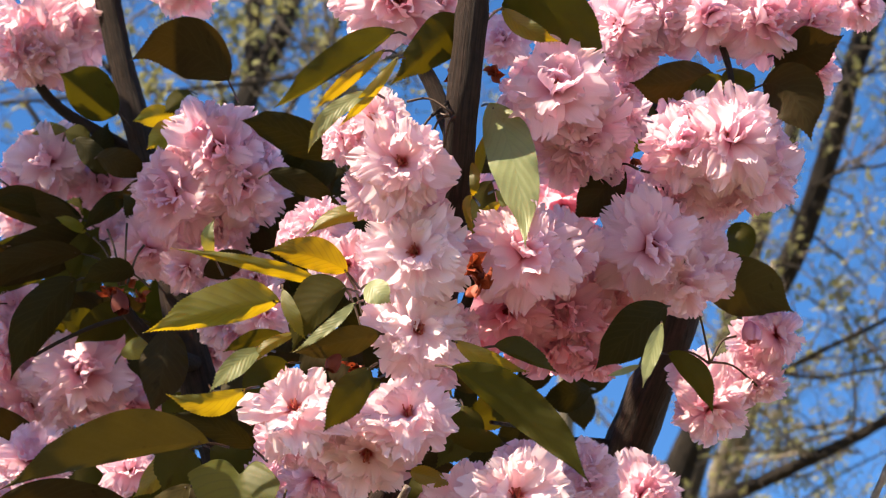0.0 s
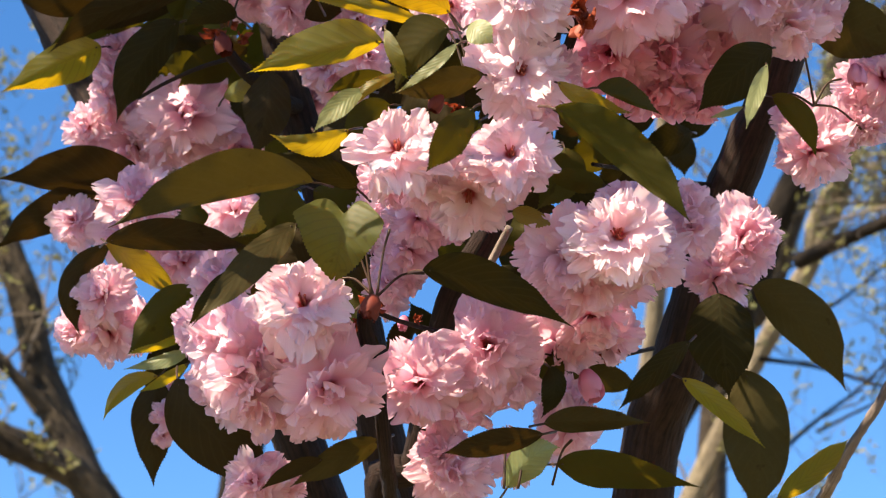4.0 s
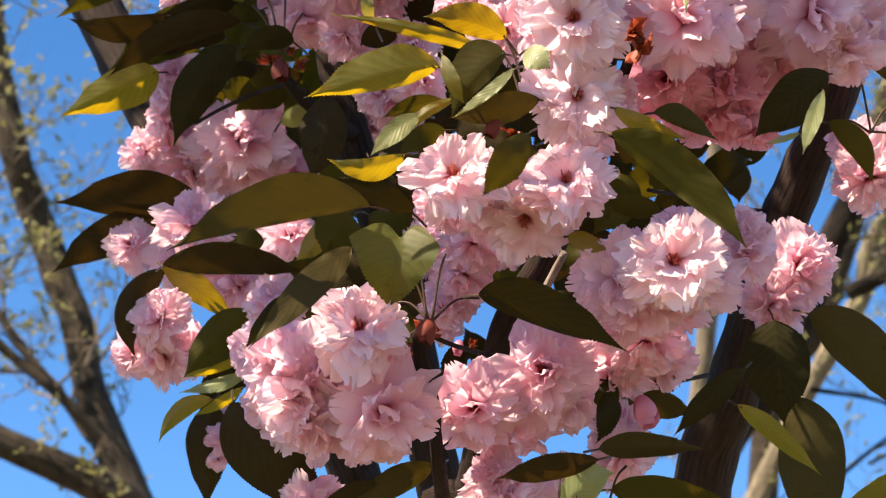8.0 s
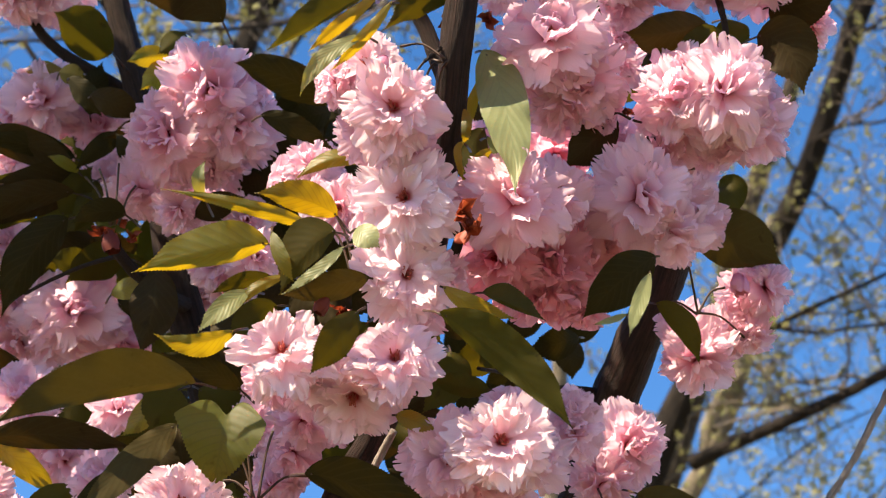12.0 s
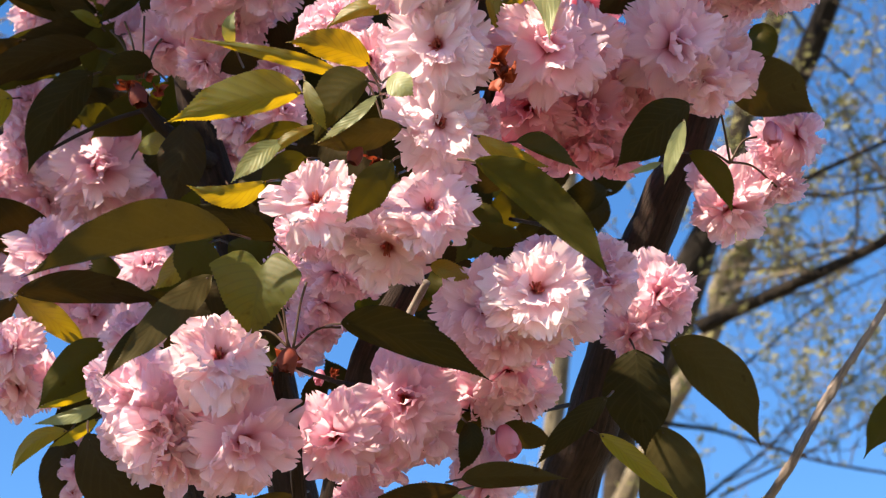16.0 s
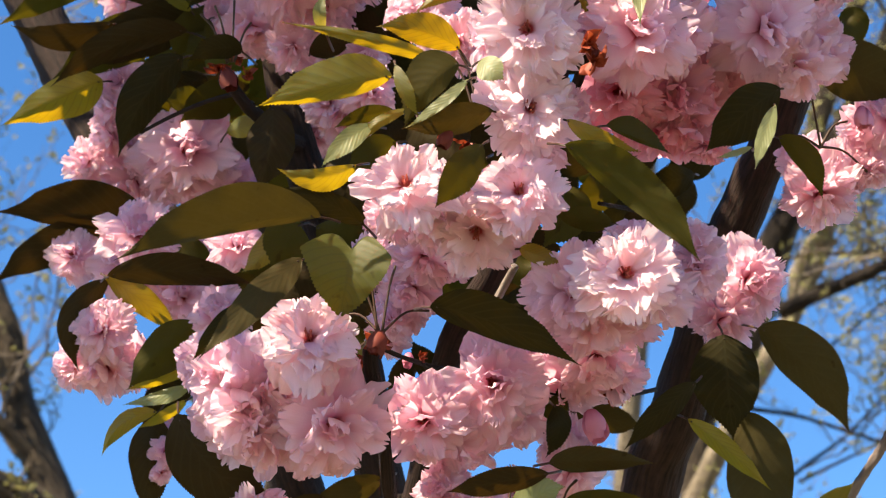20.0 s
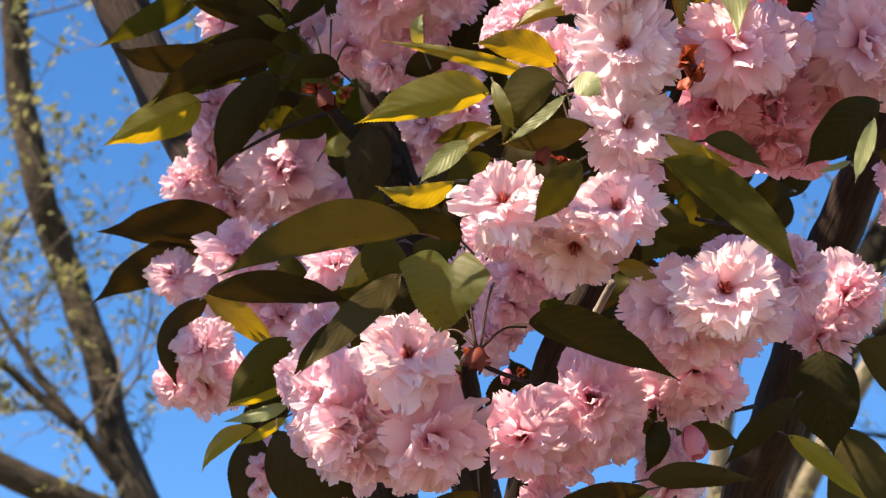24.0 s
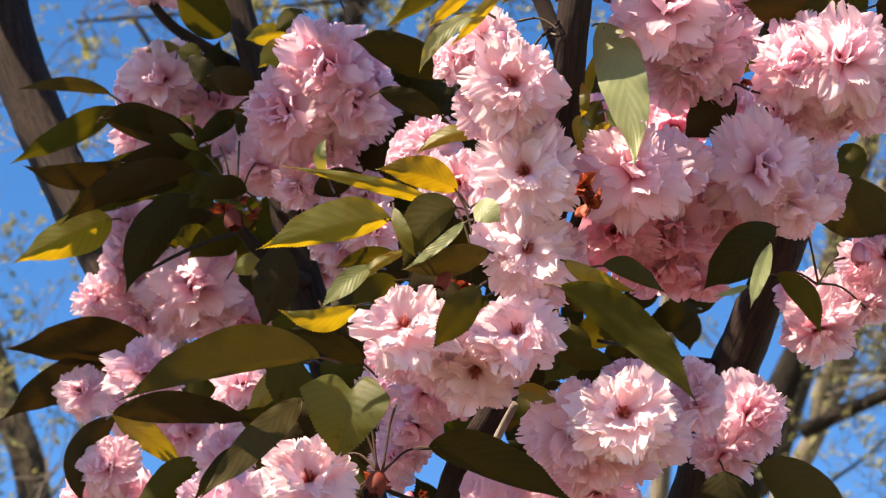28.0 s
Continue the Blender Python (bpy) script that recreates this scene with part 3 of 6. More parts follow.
branch("twig", [(spot(-0.1351, 0.1024, 1.2600), 0.0017), (spot(-0.1598, 0.0976, 1.2800), 0.0015), (spot(-0.1853, 0.0892, 1.3000), 0.0013), (spot(-0.2076, 0.0801, 1.3200), 0.0012)], cherry_tree, BARK, 12, 8, 0.1)
branch("twig", [(spot(-0.0371, -0.0534, 1.0600), 0.0014), (spot(-0.0204, -0.0617, 1.0800), 0.0014), (spot(0.0020, -0.0718, 1.1400), 0.0017), (spot(0.0160, -0.0726, 1.1800), 0.0021)], cherry_tree, BARK, 12, 8, 0.1)
branch("twig", [(spot(0.1483, 0.0168, 1.2400), 0.0018), (spot(0.1187, 0.0244, 1.2000), 0.0014), (spot(0.0935, 0.0274, 1.1500), 0.0012)], cherry_tree, BARK, 12, 8, 0.1)
branch("twig", [(spot(0.1373, -0.0909, 1.2400), 0.0016), (spot(0.1054, -0.0906, 1.1700), 0.0010), (spot(0.0826, -0.0897, 1.1500), 0.0008), (spot(0.0692, -0.0870, 1.1400), 0.0007), (spot(0.0546, -0.0829, 1.1300), 0.0005)], cherry_tree, BARK, 12, 8, 0.1)
branch("twig", [(spot(0.0585, 0.2017, 1.0800), 0.0010), (spot(0.0709, 0.2151, 1.1000), 0.0011), (spot(0.0808, 0.2272, 1.1200), 0.0016)], cherry_tree, BARK, 12, 8, 0.1)
branch("twig", [(spot(-0.1402, 0.1099, 1.2400), 0.0037), (spot(-0.1297, 0.0946, 1.2800), 0.0045), (spot(-0.1121, 0.0793, 1.3400), 0.0059), (spot(-0.0992, 0.0727, 1.3800), 0.0069)], cherry_tree, BARK, 12, 8, 0.1)
branch("twig", [(spot(0.0828, 0.1141, 1.1200), 0.0030), (spot(0.0785, 0.0968, 1.1300), 0.0033), (spot(0.0675, 0.0843, 1.1400), 0.0040)], cherry_tree, BARK, 12, 8, 0.1)
branch("twig", [(spot(0.2488, 0.2245, 1.1600), 0.0017), (spot(0.2459, 0.2441, 1.1600), 0.0020), (spot(0.2433, 0.2699, 1.1800), 0.0024), (spot(0.2372, 0.3163, 1.2200), 0.0032), (spot(0.2265, 0.3522, 1.2400), 0.0037)], cherry_tree, BARK, 12, 8, 0.1)

# ---- blossoms ----
blossom(-0.0204, 0.0390, 1.0500, 0.0290, -0.1, 0.5, SUNLIT_BLOSSOMS)
blossom(0.0414, 0.0343, 1.0500, 0.0276, -0.1, 0.5, SUNLIT_BLOSSOMS)
blossom(-0.0070, 0.0156, 1.0800, 0.0263, -0.2, -0.55)
blossom(0.0183, 0.0082, 1.0700, 0.0302, 0, -0.45, SUNLIT_BLOSSOMS)
blossom(0.0388, 0.0157, 1.0900, 0.0217, 0.35, -0.6)
blossom(-0.0304, 0.0181, 1.1000, 0.0212, -0.4, -0.5)
blossom(-0.0107, -0.0071, 1.1400, 0.0227, 0, -0.6)
blossom(-0.0191, -0.0253, 1.1600, 0.0205, -0.2, -0.5)
blossom(0.0020, -0.0098, 1.1500, 0.0203, 0.1, -0.7)
blossom(0.0487, 0.0790, 1.0600, 0.0306, 0, 0, SUNLIT_BLOSSOMS)
blossom(0.0381, 0.0986, 1.0700, 0.0213, -0.2, 0.5, SUNLIT_BLOSSOMS)
blossom(0.0517, 0.0574, 1.0900, 0.0217, 0, -0.75, SUNLIT_BLOSSOMS)
blossom(0.0687, 0.0757, 1.0900, 0.0210, 0.6, -0.1)
blossom(0.0456, 0.1227, 1.0600, 0.0313, -0.1, 0.25, SUNLIT_BLOSSOMS)
blossom(0.0693, 0.1216, 1.0900, 0.0203, 0.6, -0.2)
blossom(0.0270, 0.1216, 1.0900, 0.0210, -0.6, 0.1)
blossom(0.0087, 0.1229, 1.1400, 0.0190, -0.4, -0.2)
blossom(-0.0081, 0.1307, 1.1500, 0.0148, -0.5, 0.2)
blossom(-0.1825, 0.0727, 1.3800, 0.0399, 0.15, 0)
blossom(-0.2127, 0.0713, 1.4000, 0.0279, -0.3, -0.1)
blossom(-0.2387, 0.1241, 1.4000, 0.0216, -0.5, 0.2)
blossom(-0.2416, 0.1014, 1.4000, 0.0234, -0.6, 0)
blossom(-0.2457, 0.0820, 1.4000, 0.0216, -0.6, -0.3)
blossom(-0.2632, 0.0648, 1.4100, 0.0204, -0.5, 0.1)
blossom(-0.1954, 0.0507, 1.4000, 0.0342, 0.1, -0.6)
blossom(-0.2275, 0.0461, 1.4100, 0.0299, -0.3, -0.6)
blossom(-0.1628, 0.0627, 1.4100, 0.0253, 0.5, -0.3)
blossom(-0.2063, 0.0138, 1.3000, 0.0275, 0, 0.5)
blossom(-0.2639, -0.0036, 1.3600, 0.0210, -0.4, 0.3)
blossom(-0.2206, -0.0114, 1.3400, 0.0258, 0, 0.5)
blossom(-0.1784, -0.0307, 1.3200, 0.0233, 0, 0.5)
blossom(-0.1989, -0.0193, 1.3400, 0.0215, 0, 0.4)
blossom(-0.1410, -0.0403, 1.2000, 0.0223, -0.2, 0.3)
blossom(-0.1340, 0.0040, 1.2500, 0.0201, 0.2, 0.4)
blossom(-0.2295, -0.0524, 1.2800, 0.0238, -0.3, 0.25)
blossom(-0.2312, -0.0819, 1.3000, 0.0275, -0.3, -0.4)
blossom(-0.2542, -0.0806, 1.3100, 0.0193, -0.6, -0.2)
blossom(-0.2129, -0.0768, 1.3100, 0.0210, 0.2, -0.2)
blossom(-0.1910, -0.1260, 1.3000, 0.0142, 0.1, 0.5)
blossom(-0.1853, -0.1374, 1.3000, 0.0125, 0.3, 0.2)
blossom(-0.0732, -0.0462, 1.0400, 0.0300, -0.1, 0.45, SUNLIT_BLOSSOMS)
blossom(-0.1115, -0.0816, 1.0700, 0.0385, -0.2, -0.1)
blossom(-0.1259, -0.0712, 1.0800, 0.0257, -0.5, 0.2)
blossom(-0.0942, -0.0785, 1.0700, 0.0268, 0.1, -0.4)
blossom(-0.0999, -0.1094, 1.0800, 0.0291, 0, -0.65)
blossom(-0.0594, -0.0971, 1.0500, 0.0317, 0.25, -0.35)
blossom(-0.0699, -0.1147, 1.0700, 0.0247, 0.1, -0.75)
blossom(-0.1152, -0.1040, 1.0900, 0.0273, -0.2, -0.6)
blossom(-0.1315, -0.0952, 1.1000, 0.0219, -0.6, -0.3)
blossom(-0.1425, -0.0651, 1.1100, 0.0171, -0.6, 0.3)
blossom(-0.0108, -0.0967, 1.0800, 0.0270, -0.15, 0.05)
blossom(0.0282, -0.0761, 1.0900, 0.0315, 0, 0.1)
blossom(0.0026, -0.1131, 1.1000, 0.0240, 0, -0.55)
blossom(0.0428, -0.0994, 1.1100, 0.0228, 0.3, -0.3)
blossom(0.0738, -0.0748, 1.1600, 0.0305, 0.15, -0.45)
blossom(0.0942, -0.0719, 1.1800, 0.0235, 0.5, -0.3)
blossom(0.0499, -0.0618, 1.1600, 0.0194, -0.1, 0.4)
blossom(0.0170, -0.1178, 1.1300, 0.0218, 0.1, -0.7)
blossom(-0.0320, -0.0420, 1.1700, 0.0140, -0.2, 0.2)
blossom(-0.0210, -0.0345, 1.1800, 0.0195, 0.2, -0.3)
blossom(-0.0292, -0.0361, 1.1800, 0.0170, -0.4, 0)
blossom(0.0738, -0.1192, 1.1600, 0.0194, 0, 0.1)
blossom(0.0782, -0.1368, 1.1500, 0.0229, 0, -0.5)
blossom(0.0998, -0.0113, 1.0400, 0.0314, 0, 0.25, SUNLIT_BLOSSOMS)
blossom(0.0737, -0.0240, 1.0600, 0.0299, -0.25, -0.05)
blossom(0.0838, -0.0407, 1.0700, 0.0302, 0, -0.5)
blossom(0.1216, -0.0249, 1.0700, 0.0268, 0.4, -0.2)
blossom(0.1052, 0.0050, 1.0700, 0.0165, 0.1, 0.6)
blossom(0.0607, -0.0204, 1.0800, 0.0208, -0.5, 0)
blossom(0.1477, -0.0088, 1.1000, 0.0212, 0.3, 0)
blossom(0.1451, 0.0036, 1.1000, 0.0162, 0.3, 0.4)
blossom(0.1030, -0.0382, 1.0900, 0.0245, 0.1, -0.7)
blossom(0.1929, -0.0201, 1.2000, 0.0285, 0.1, 0)
blossom(0.1753, -0.0463, 1.2000, 0.0231, -0.1, -0.6)
blossom(0.1090, 0.1232, 1.0700, 0.0316, 0, 0.15)
blossom(0.0950, 0.1303, 1.0900, 0.0210, -0.5, 0.2)
blossom(0.1364, 0.1234, 1.1000, 0.0261, 0.3, -0.1)
blossom(0.0865, 0.0803, 1.1700, 0.0195, 0, -0.3, SHADED_BLOSSOMS)
blossom(0.1363, 0.0943, 1.1400, 0.0337, 0, -0.15, SHADED_BLOSSOMS)
blossom(0.1018, 0.0918, 1.1300, 0.0276, -0.4, -0.2, SHADED_BLOSSOMS)
blossom(0.1561, 0.0816, 1.1500, 0.0288, 0.3, -0.4, SHADED_BLOSSOMS)
blossom(0.1375, 0.0698, 1.1500, 0.0303, 0, -0.65, SHADED_BLOSSOMS)
blossom(0.1728, 0.1062, 1.1600, 0.0246, 0.3, -0.1, SHADED_BLOSSOMS)
blossom(0.1578, 0.1189, 1.1500, 0.0273, 0.2, 0, SHADED_BLOSSOMS)
blossom(0.1609, 0.0591, 1.1600, 0.0171, 0.2, -0.8, SHADED_BLOSSOMS)
blossom(0.1172, 0.0731, 1.1500, 0.0221, -0.3, -0.6, SHADED_BLOSSOMS)
blossom(0.1893, 0.1290, 1.1200, 0.0345, 0, 0)
blossom(0.2169, 0.1205, 1.1400, 0.0285, 0.4, -0.1)
blossom(0.1826, 0.1128, 1.1400, 0.0242, -0.2, -0.5, SHADED_BLOSSOMS)
blossom(0.2056, 0.1041, 1.1300, 0.0247, 0.1, -0.7)
blossom(0.2296, 0.1138, 1.1500, 0.0221, 0.6, -0.3)
blossom(0.2069, 0.1568, 1.1500, 0.0221, 0, 0.4)
blossom(0.1620, 0.1979, 1.2200, 0.0243, 0, -0.4)
blossom(0.1008, 0.1720, 1.2400, 0.0207, 0, -0.2)
blossom(0.1994, 0.1756, 1.2400, 0.0223, 0, -0.3)
blossom(0.2434, 0.1562, 1.2600, 0.0202, 0, -0.3)
blossom(0.1171, 0.2951, 1.3000, 0.0209, 0, 0)
blossom(-0.0088, 0.1623, 1.2500, 0.0185, 0, 0)
blossom(-0.1318, 0.1523, 1.3400, 0.0241, 0, -0.3)
blossom(-0.1042, 0.1405, 1.3400, 0.0241, 0.1, -0.5)
blossom(-0.0897, 0.1646, 1.3600, 0.0218, 0, 0)
blossom(-0.1543, 0.0471, 1.4400, 0.0231, 0, -0.4)
blossom(-0.0923, 0.0829, 1.4000, 0.0207, 0.2, 0)
blossom(-0.0704, 0.1076, 1.3000, 0.0209, 0, -0.5)
blossom(-0.0551, 0.1305, 1.3000, 0.0192, 0.2, -0.3)
blossom(-0.1815, -0.0121, 1.4200, 0.0255, 0, 0.2)
blossom(-0.0438, -0.0103, 1.2000, 0.0193, -0.2, -0.2)
blossom(-0.0332, -0.0527, 1.2000, 0.0154, 0, 0)
blossom(-0.0002, -0.1391, 1.1000, 0.0184, -0.1, 0.2)
blossom(0.0456, -0.1446, 1.1200, 0.0173, 0.2, 0.2)
blossom(0.0061, -0.1489, 1.1000, 0.0254, 0, 0.2)
blossom(-0.1107, -0.1570, 1.1200, 0.0198, -0.2, 0.1)
blossom(-0.0950, -0.1604, 1.1300, 0.0163, 0.2, 0.2)
blossom(0.0398, 0.1721, 1.0500, 0.0297, 0, 0.05, SUNLIT_BLOSSOMS)
blossom(0.0230, 0.2020, 1.0800, 0.0222, -0.4, 0.4, SUNLIT_BLOSSOMS)
blossom(0.0050, 0.1891, 1.0900, 0.0175, -0.7, 0)
blossom(0.0437, 0.1516, 1.0700, 0.0247, 0.1, -0.5)
blossom(0.0241, 0.1607, 1.1000, 0.0198, -0.4, -0.4)
blossom(0.0548, 0.1707, 1.0800, 0.0201, 0.6, -0.1)
blossom(-0.0777, 0.2129, 1.2600, 0.0356, 0, 0.05)
blossom(-0.1104, 0.1832, 1.2700, 0.0342, -0.25, -0.2)
blossom(-0.0609, 0.1884, 1.2700, 0.0318, 0.3, -0.4)
blossom(-0.0501, 0.2031, 1.2800, 0.0255, 0.6, 0)
blossom(-0.0752, 0.1647, 1.3000, 0.0267, 0.1, -0.7)
blossom(-0.1020, 0.1677, 1.3000, 0.0250, -0.1, -0.7)
blossom(-0.0897, 0.2326, 1.2700, 0.0212, -0.1, 0.5)
blossom(-0.2168, 0.2299, 1.4200, 0.0337, -0.1, 0.05)
blossom(-0.2377, 0.2180, 1.4400, 0.0231, -0.5, -0.3)
blossom(-0.1997, 0.2219, 1.4400, 0.0213, 0.4, -0.2)
blossom(-0.1752, 0.2139, 1.4400, 0.0268, 0.1, 0.1)
blossom(-0.1637, 0.1701, 1.4400, 0.0259, -0.1, -0.5)
blossom(-0.2393, 0.1901, 1.4500, 0.0205, -0.3, 0.2)
blossom(-0.2165, 0.1857, 1.4400, 0.0231, 0.2, 0.2)
blossom(-0.2265, 0.3261, 1.4200, 0.0383, 0, -0.2)
blossom(-0.2432, 0.3091, 1.4200, 0.0273, -0.4, -0.4)
blossom(-0.1986, 0.3368, 1.4300, 0.0340, 0.2, -0.2)
blossom(-0.2138, 0.3045, 1.4200, 0.0273, 0.1, -0.7)
blossom(-0.1169, 0.3599, 1.4200, 0.0273, 0, -0.4)
blossom(-0.0107, 0.1560, 1.1800, 0.0167, -0.3, 0.4)
blossom(-0.0255, 0.1496, 1.2000, 0.0146, -0.4, 0.2)
blossom(0.1323, 0.2236, 1.1000, 0.0332, 0, 0.15)
blossom(0.1539, 0.1976, 1.1200, 0.0316, 0.2, -0.25)
blossom(0.1422, 0.1822, 1.1300, 0.0276, -0.1, -0.65)
blossom(0.1148, 0.2202, 1.1300, 0.0210, -0.6, 0)
blossom(0.1662, 0.1835, 1.1400, 0.0220, 0.4, -0.5)
blossom(0.1400, 0.2506, 1.1200, 0.0180, 0.1, 0.6)
blossom(0.2401, 0.1950, 1.1200, 0.0331, 0.1, 0.1)
blossom(0.2119, 0.1935, 1.1300, 0.0290, -0.35, 0)
blossom(0.2227, 0.1760, 1.1400, 0.0293, -0.1, -0.6)
blossom(0.2607, 0.1701, 1.1500, 0.0303, 0.3, -0.55)
blossom(0.2602, 0.2050, 1.1500, 0.0229, 0.5, 0.1)
blossom(0.2379, 0.1577, 1.1600, 0.0186, -0.1, -0.8)
blossom(0.2152, 0.2125, 1.1400, 0.0176, -0.3, 0.5)
blossom(0.2813, 0.1851, 1.1700, 0.0188, 0.7, -0.2)
blossom(0.2381, 0.2762, 1.1600, 0.0305, 0, -0.3)
blossom(0.1920, 0.2807, 1.1700, 0.0315, -0.3, -0.1)
blossom(0.2733, 0.2731, 1.1600, 0.0320, 0.2, -0.4)
blossom(0.3060, 0.2762, 1.1700, 0.0233, 0.4, -0.4)
blossom(0.1838, 0.2559, 1.1800, 0.0205, -0.4, -0.3)
blossom(0.1842, 0.2324, 1.1800, 0.0136, -0.1, -0.7)
blossom(0.1763, 0.2731, 1.1600, 0.0216, -0.5, 0.1)
blossom(0.2131, 0.2733, 1.1700, 0.0263, 0, -0.6)
blossom(0.3138, 0.2479, 1.2000, 0.0177, 0.4, -0.3)
blossom(0.3377, 0.2874, 1.1800, 0.0189, 0.3, -0.3)
blossom(0.0408, 0.2788, 1.1200, 0.0338, 0, -0.35)
blossom(0.0156, 0.2849, 1.1300, 0.0210, -0.4, -0.2)
blossom(0.0683, 0.2828, 1.1300, 0.0218, 0.3, -0.3)
blossom(0.1865, 0.2250, 1.2200, 0.0204, 0, -0.2)
blossom(0.1462, 0.1613, 1.2000, 0.0223, 0, -0.4, SHADED_BLOSSOMS)
blossom(0.1955, 0.1511, 1.2200, 0.0204, 0, -0.3, SHADED_BLOSSOMS)
blossom(0.2803, 0.0824, 1.1900, 0.0206, 0.6, 0.25)
blossom(0.2688, 0.0736, 1.2000, 0.0200, 0.2, 0.1)
blossom(0.2704, 0.0458, 1.2000, 0.0169, 0.3, -0.8)
blossom(0.2348, 0.0302, 1.1900, 0.0267, 0, -0.7)
blossom(0.2251, 0.0528, 1.2000, 0.0193, -0.4, -0.2)
blossom(0.2507, 0.0461, 1.2000, 0.0216, 0.2, -0.6)
blossom(-0.0641, 0.0921, 1.3000, 0.0250, -0.1, -0.2)
blossom(-0.0793, 0.1000, 1.3000, 0.0209, -0.4, 0.1)
blossom(-0.1021, 0.1349, 1.3000, 0.0209, 0, -0.5)
blossom(-0.0461, 0.1018, 1.2500, 0.0201, 0.2, 0)
blossom(0.0899, -0.0656, 1.1200, 0.0270, 0.1, -0.65)
blossom(0.0726, -0.0835, 1.1400, 0.0240, -0.1, -0.65)
blossom(0.1055, -0.0794, 1.1500, 0.0210, 0.3, -0.6)
blossom(-0.1839, -0.1338, 1.2700, 0.0115, 0.1, 0.3)
blossom(-0.1863, -0.1482, 1.2700, 0.0080, 0.2, 0.3)

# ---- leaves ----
# Narrow p and y blades also stand in for sunlit rims of wider leaves.
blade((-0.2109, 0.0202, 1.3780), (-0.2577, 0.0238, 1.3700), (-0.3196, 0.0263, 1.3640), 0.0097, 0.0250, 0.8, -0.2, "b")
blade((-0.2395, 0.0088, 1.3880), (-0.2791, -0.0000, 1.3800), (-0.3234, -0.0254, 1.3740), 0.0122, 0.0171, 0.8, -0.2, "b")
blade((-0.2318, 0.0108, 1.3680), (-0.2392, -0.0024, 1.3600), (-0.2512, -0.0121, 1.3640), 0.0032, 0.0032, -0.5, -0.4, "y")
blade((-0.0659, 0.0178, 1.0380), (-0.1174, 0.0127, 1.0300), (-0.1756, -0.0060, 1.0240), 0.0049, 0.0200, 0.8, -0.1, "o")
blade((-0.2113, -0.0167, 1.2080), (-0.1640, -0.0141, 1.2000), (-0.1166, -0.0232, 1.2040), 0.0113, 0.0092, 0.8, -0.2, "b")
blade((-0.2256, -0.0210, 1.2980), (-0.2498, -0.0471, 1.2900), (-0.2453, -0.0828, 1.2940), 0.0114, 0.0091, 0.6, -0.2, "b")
blade((-0.2277, -0.0183, 1.2930), (-0.1998, -0.0360, 1.2850), (-0.1769, -0.0558, 1.2890), 0.0102, 0.0098, 1.2, 0, "y")
blade((-0.1582, -0.0478, 1.2380), (-0.1807, -0.0649, 1.2300), (-0.2011, -0.0898, 1.2240), 0.0159, 0.0123, 0.3, -0.35, "g")
blade((-0.1589, -0.0729, 1.2430), (-0.1797, -0.0826, 1.2350), (-0.2050, -0.0909, 1.2390), 0.0044, 0.0058, 0.4, -0.4, "y")
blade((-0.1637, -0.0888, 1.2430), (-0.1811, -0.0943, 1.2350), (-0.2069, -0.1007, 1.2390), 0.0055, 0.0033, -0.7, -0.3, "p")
blade((-0.1653, -0.0973, 1.2380), (-0.1786, -0.1068, 1.2300), (-0.1966, -0.1151, 1.2340), 0.0036, 0.0036, 0.5, -0.3, "y")
blade((-0.1830, -0.1043, 1.2280), (-0.2037, -0.1111, 1.2200), (-0.2178, -0.1322, 1.2240), 0.0061, 0.0057, -0.6, -0.5, "y")
blade((-0.1925, -0.1119, 1.2880), (-0.1955, -0.1425, 1.2800), (-0.1958, -0.1850, 1.2840), 0.0143, 0.0143, 0.5, -0.2, "b")
blade((-0.1588, -0.0988, 1.1480), (-0.1345, -0.1336, 1.1400), (-0.0944, -0.1596, 1.1440), 0.0222, 0.0222, 0.7, -0.1, "b")
blade((-0.0350, -0.1324, 1.1080), (-0.0590, -0.1424, 1.1000), (-0.0871, -0.1585, 1.1040), 0.0087, 0.0087, 0.6, -0.2, "o")
blade((-0.0674, -0.1421, 1.0980), (-0.0844, -0.1467, 1.0900), (-0.1035, -0.1589, 1.0940), 0.0048, 0.0048, 0.8, -0.2, "b")
blade((-0.0071, -0.0311, 1.0380), (0.0275, -0.0397, 1.0300), (0.0742, -0.0626, 1.0240), 0.0140, 0.0091, 0.9, -0.15, "d")
blade((0.0646, 0.0556, 1.0180), (0.1022, 0.0283, 1.0100), (0.1354, -0.0076, 1.0040), 0.0149, 0.0071, 0.75, -0.15, "g")
blade((0.0962, 0.0146, 1.0880), (0.0786, 0.0170, 1.0800), (0.0613, 0.0216, 1.0840), 0.0064, 0.0070, 0.7, -0.2, "g")
blade((0.0683, 0.0717, 1.0600), (0.0861, 0.0600, 1.0520), (0.1092, 0.0536, 1.0560), 0.0053, 0.0046, 0.6, -0.3, "y")
blade((0.0908, 0.0691, 1.0680), (0.1055, 0.0623, 1.0600), (0.1263, 0.0527, 1.0640), 0.0100, 0.0022, -0.4, -0.4, "g")
blade((0.1948, 0.0930, 1.1080), (0.1716, 0.0762, 1.1000), (0.1510, 0.0557, 1.1040), 0.0149, 0.0136, 0.8, -0.2, "d")
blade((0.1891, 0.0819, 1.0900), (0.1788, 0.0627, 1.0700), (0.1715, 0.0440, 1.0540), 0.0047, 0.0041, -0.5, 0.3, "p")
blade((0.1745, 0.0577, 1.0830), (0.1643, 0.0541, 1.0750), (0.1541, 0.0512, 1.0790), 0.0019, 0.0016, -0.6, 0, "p")
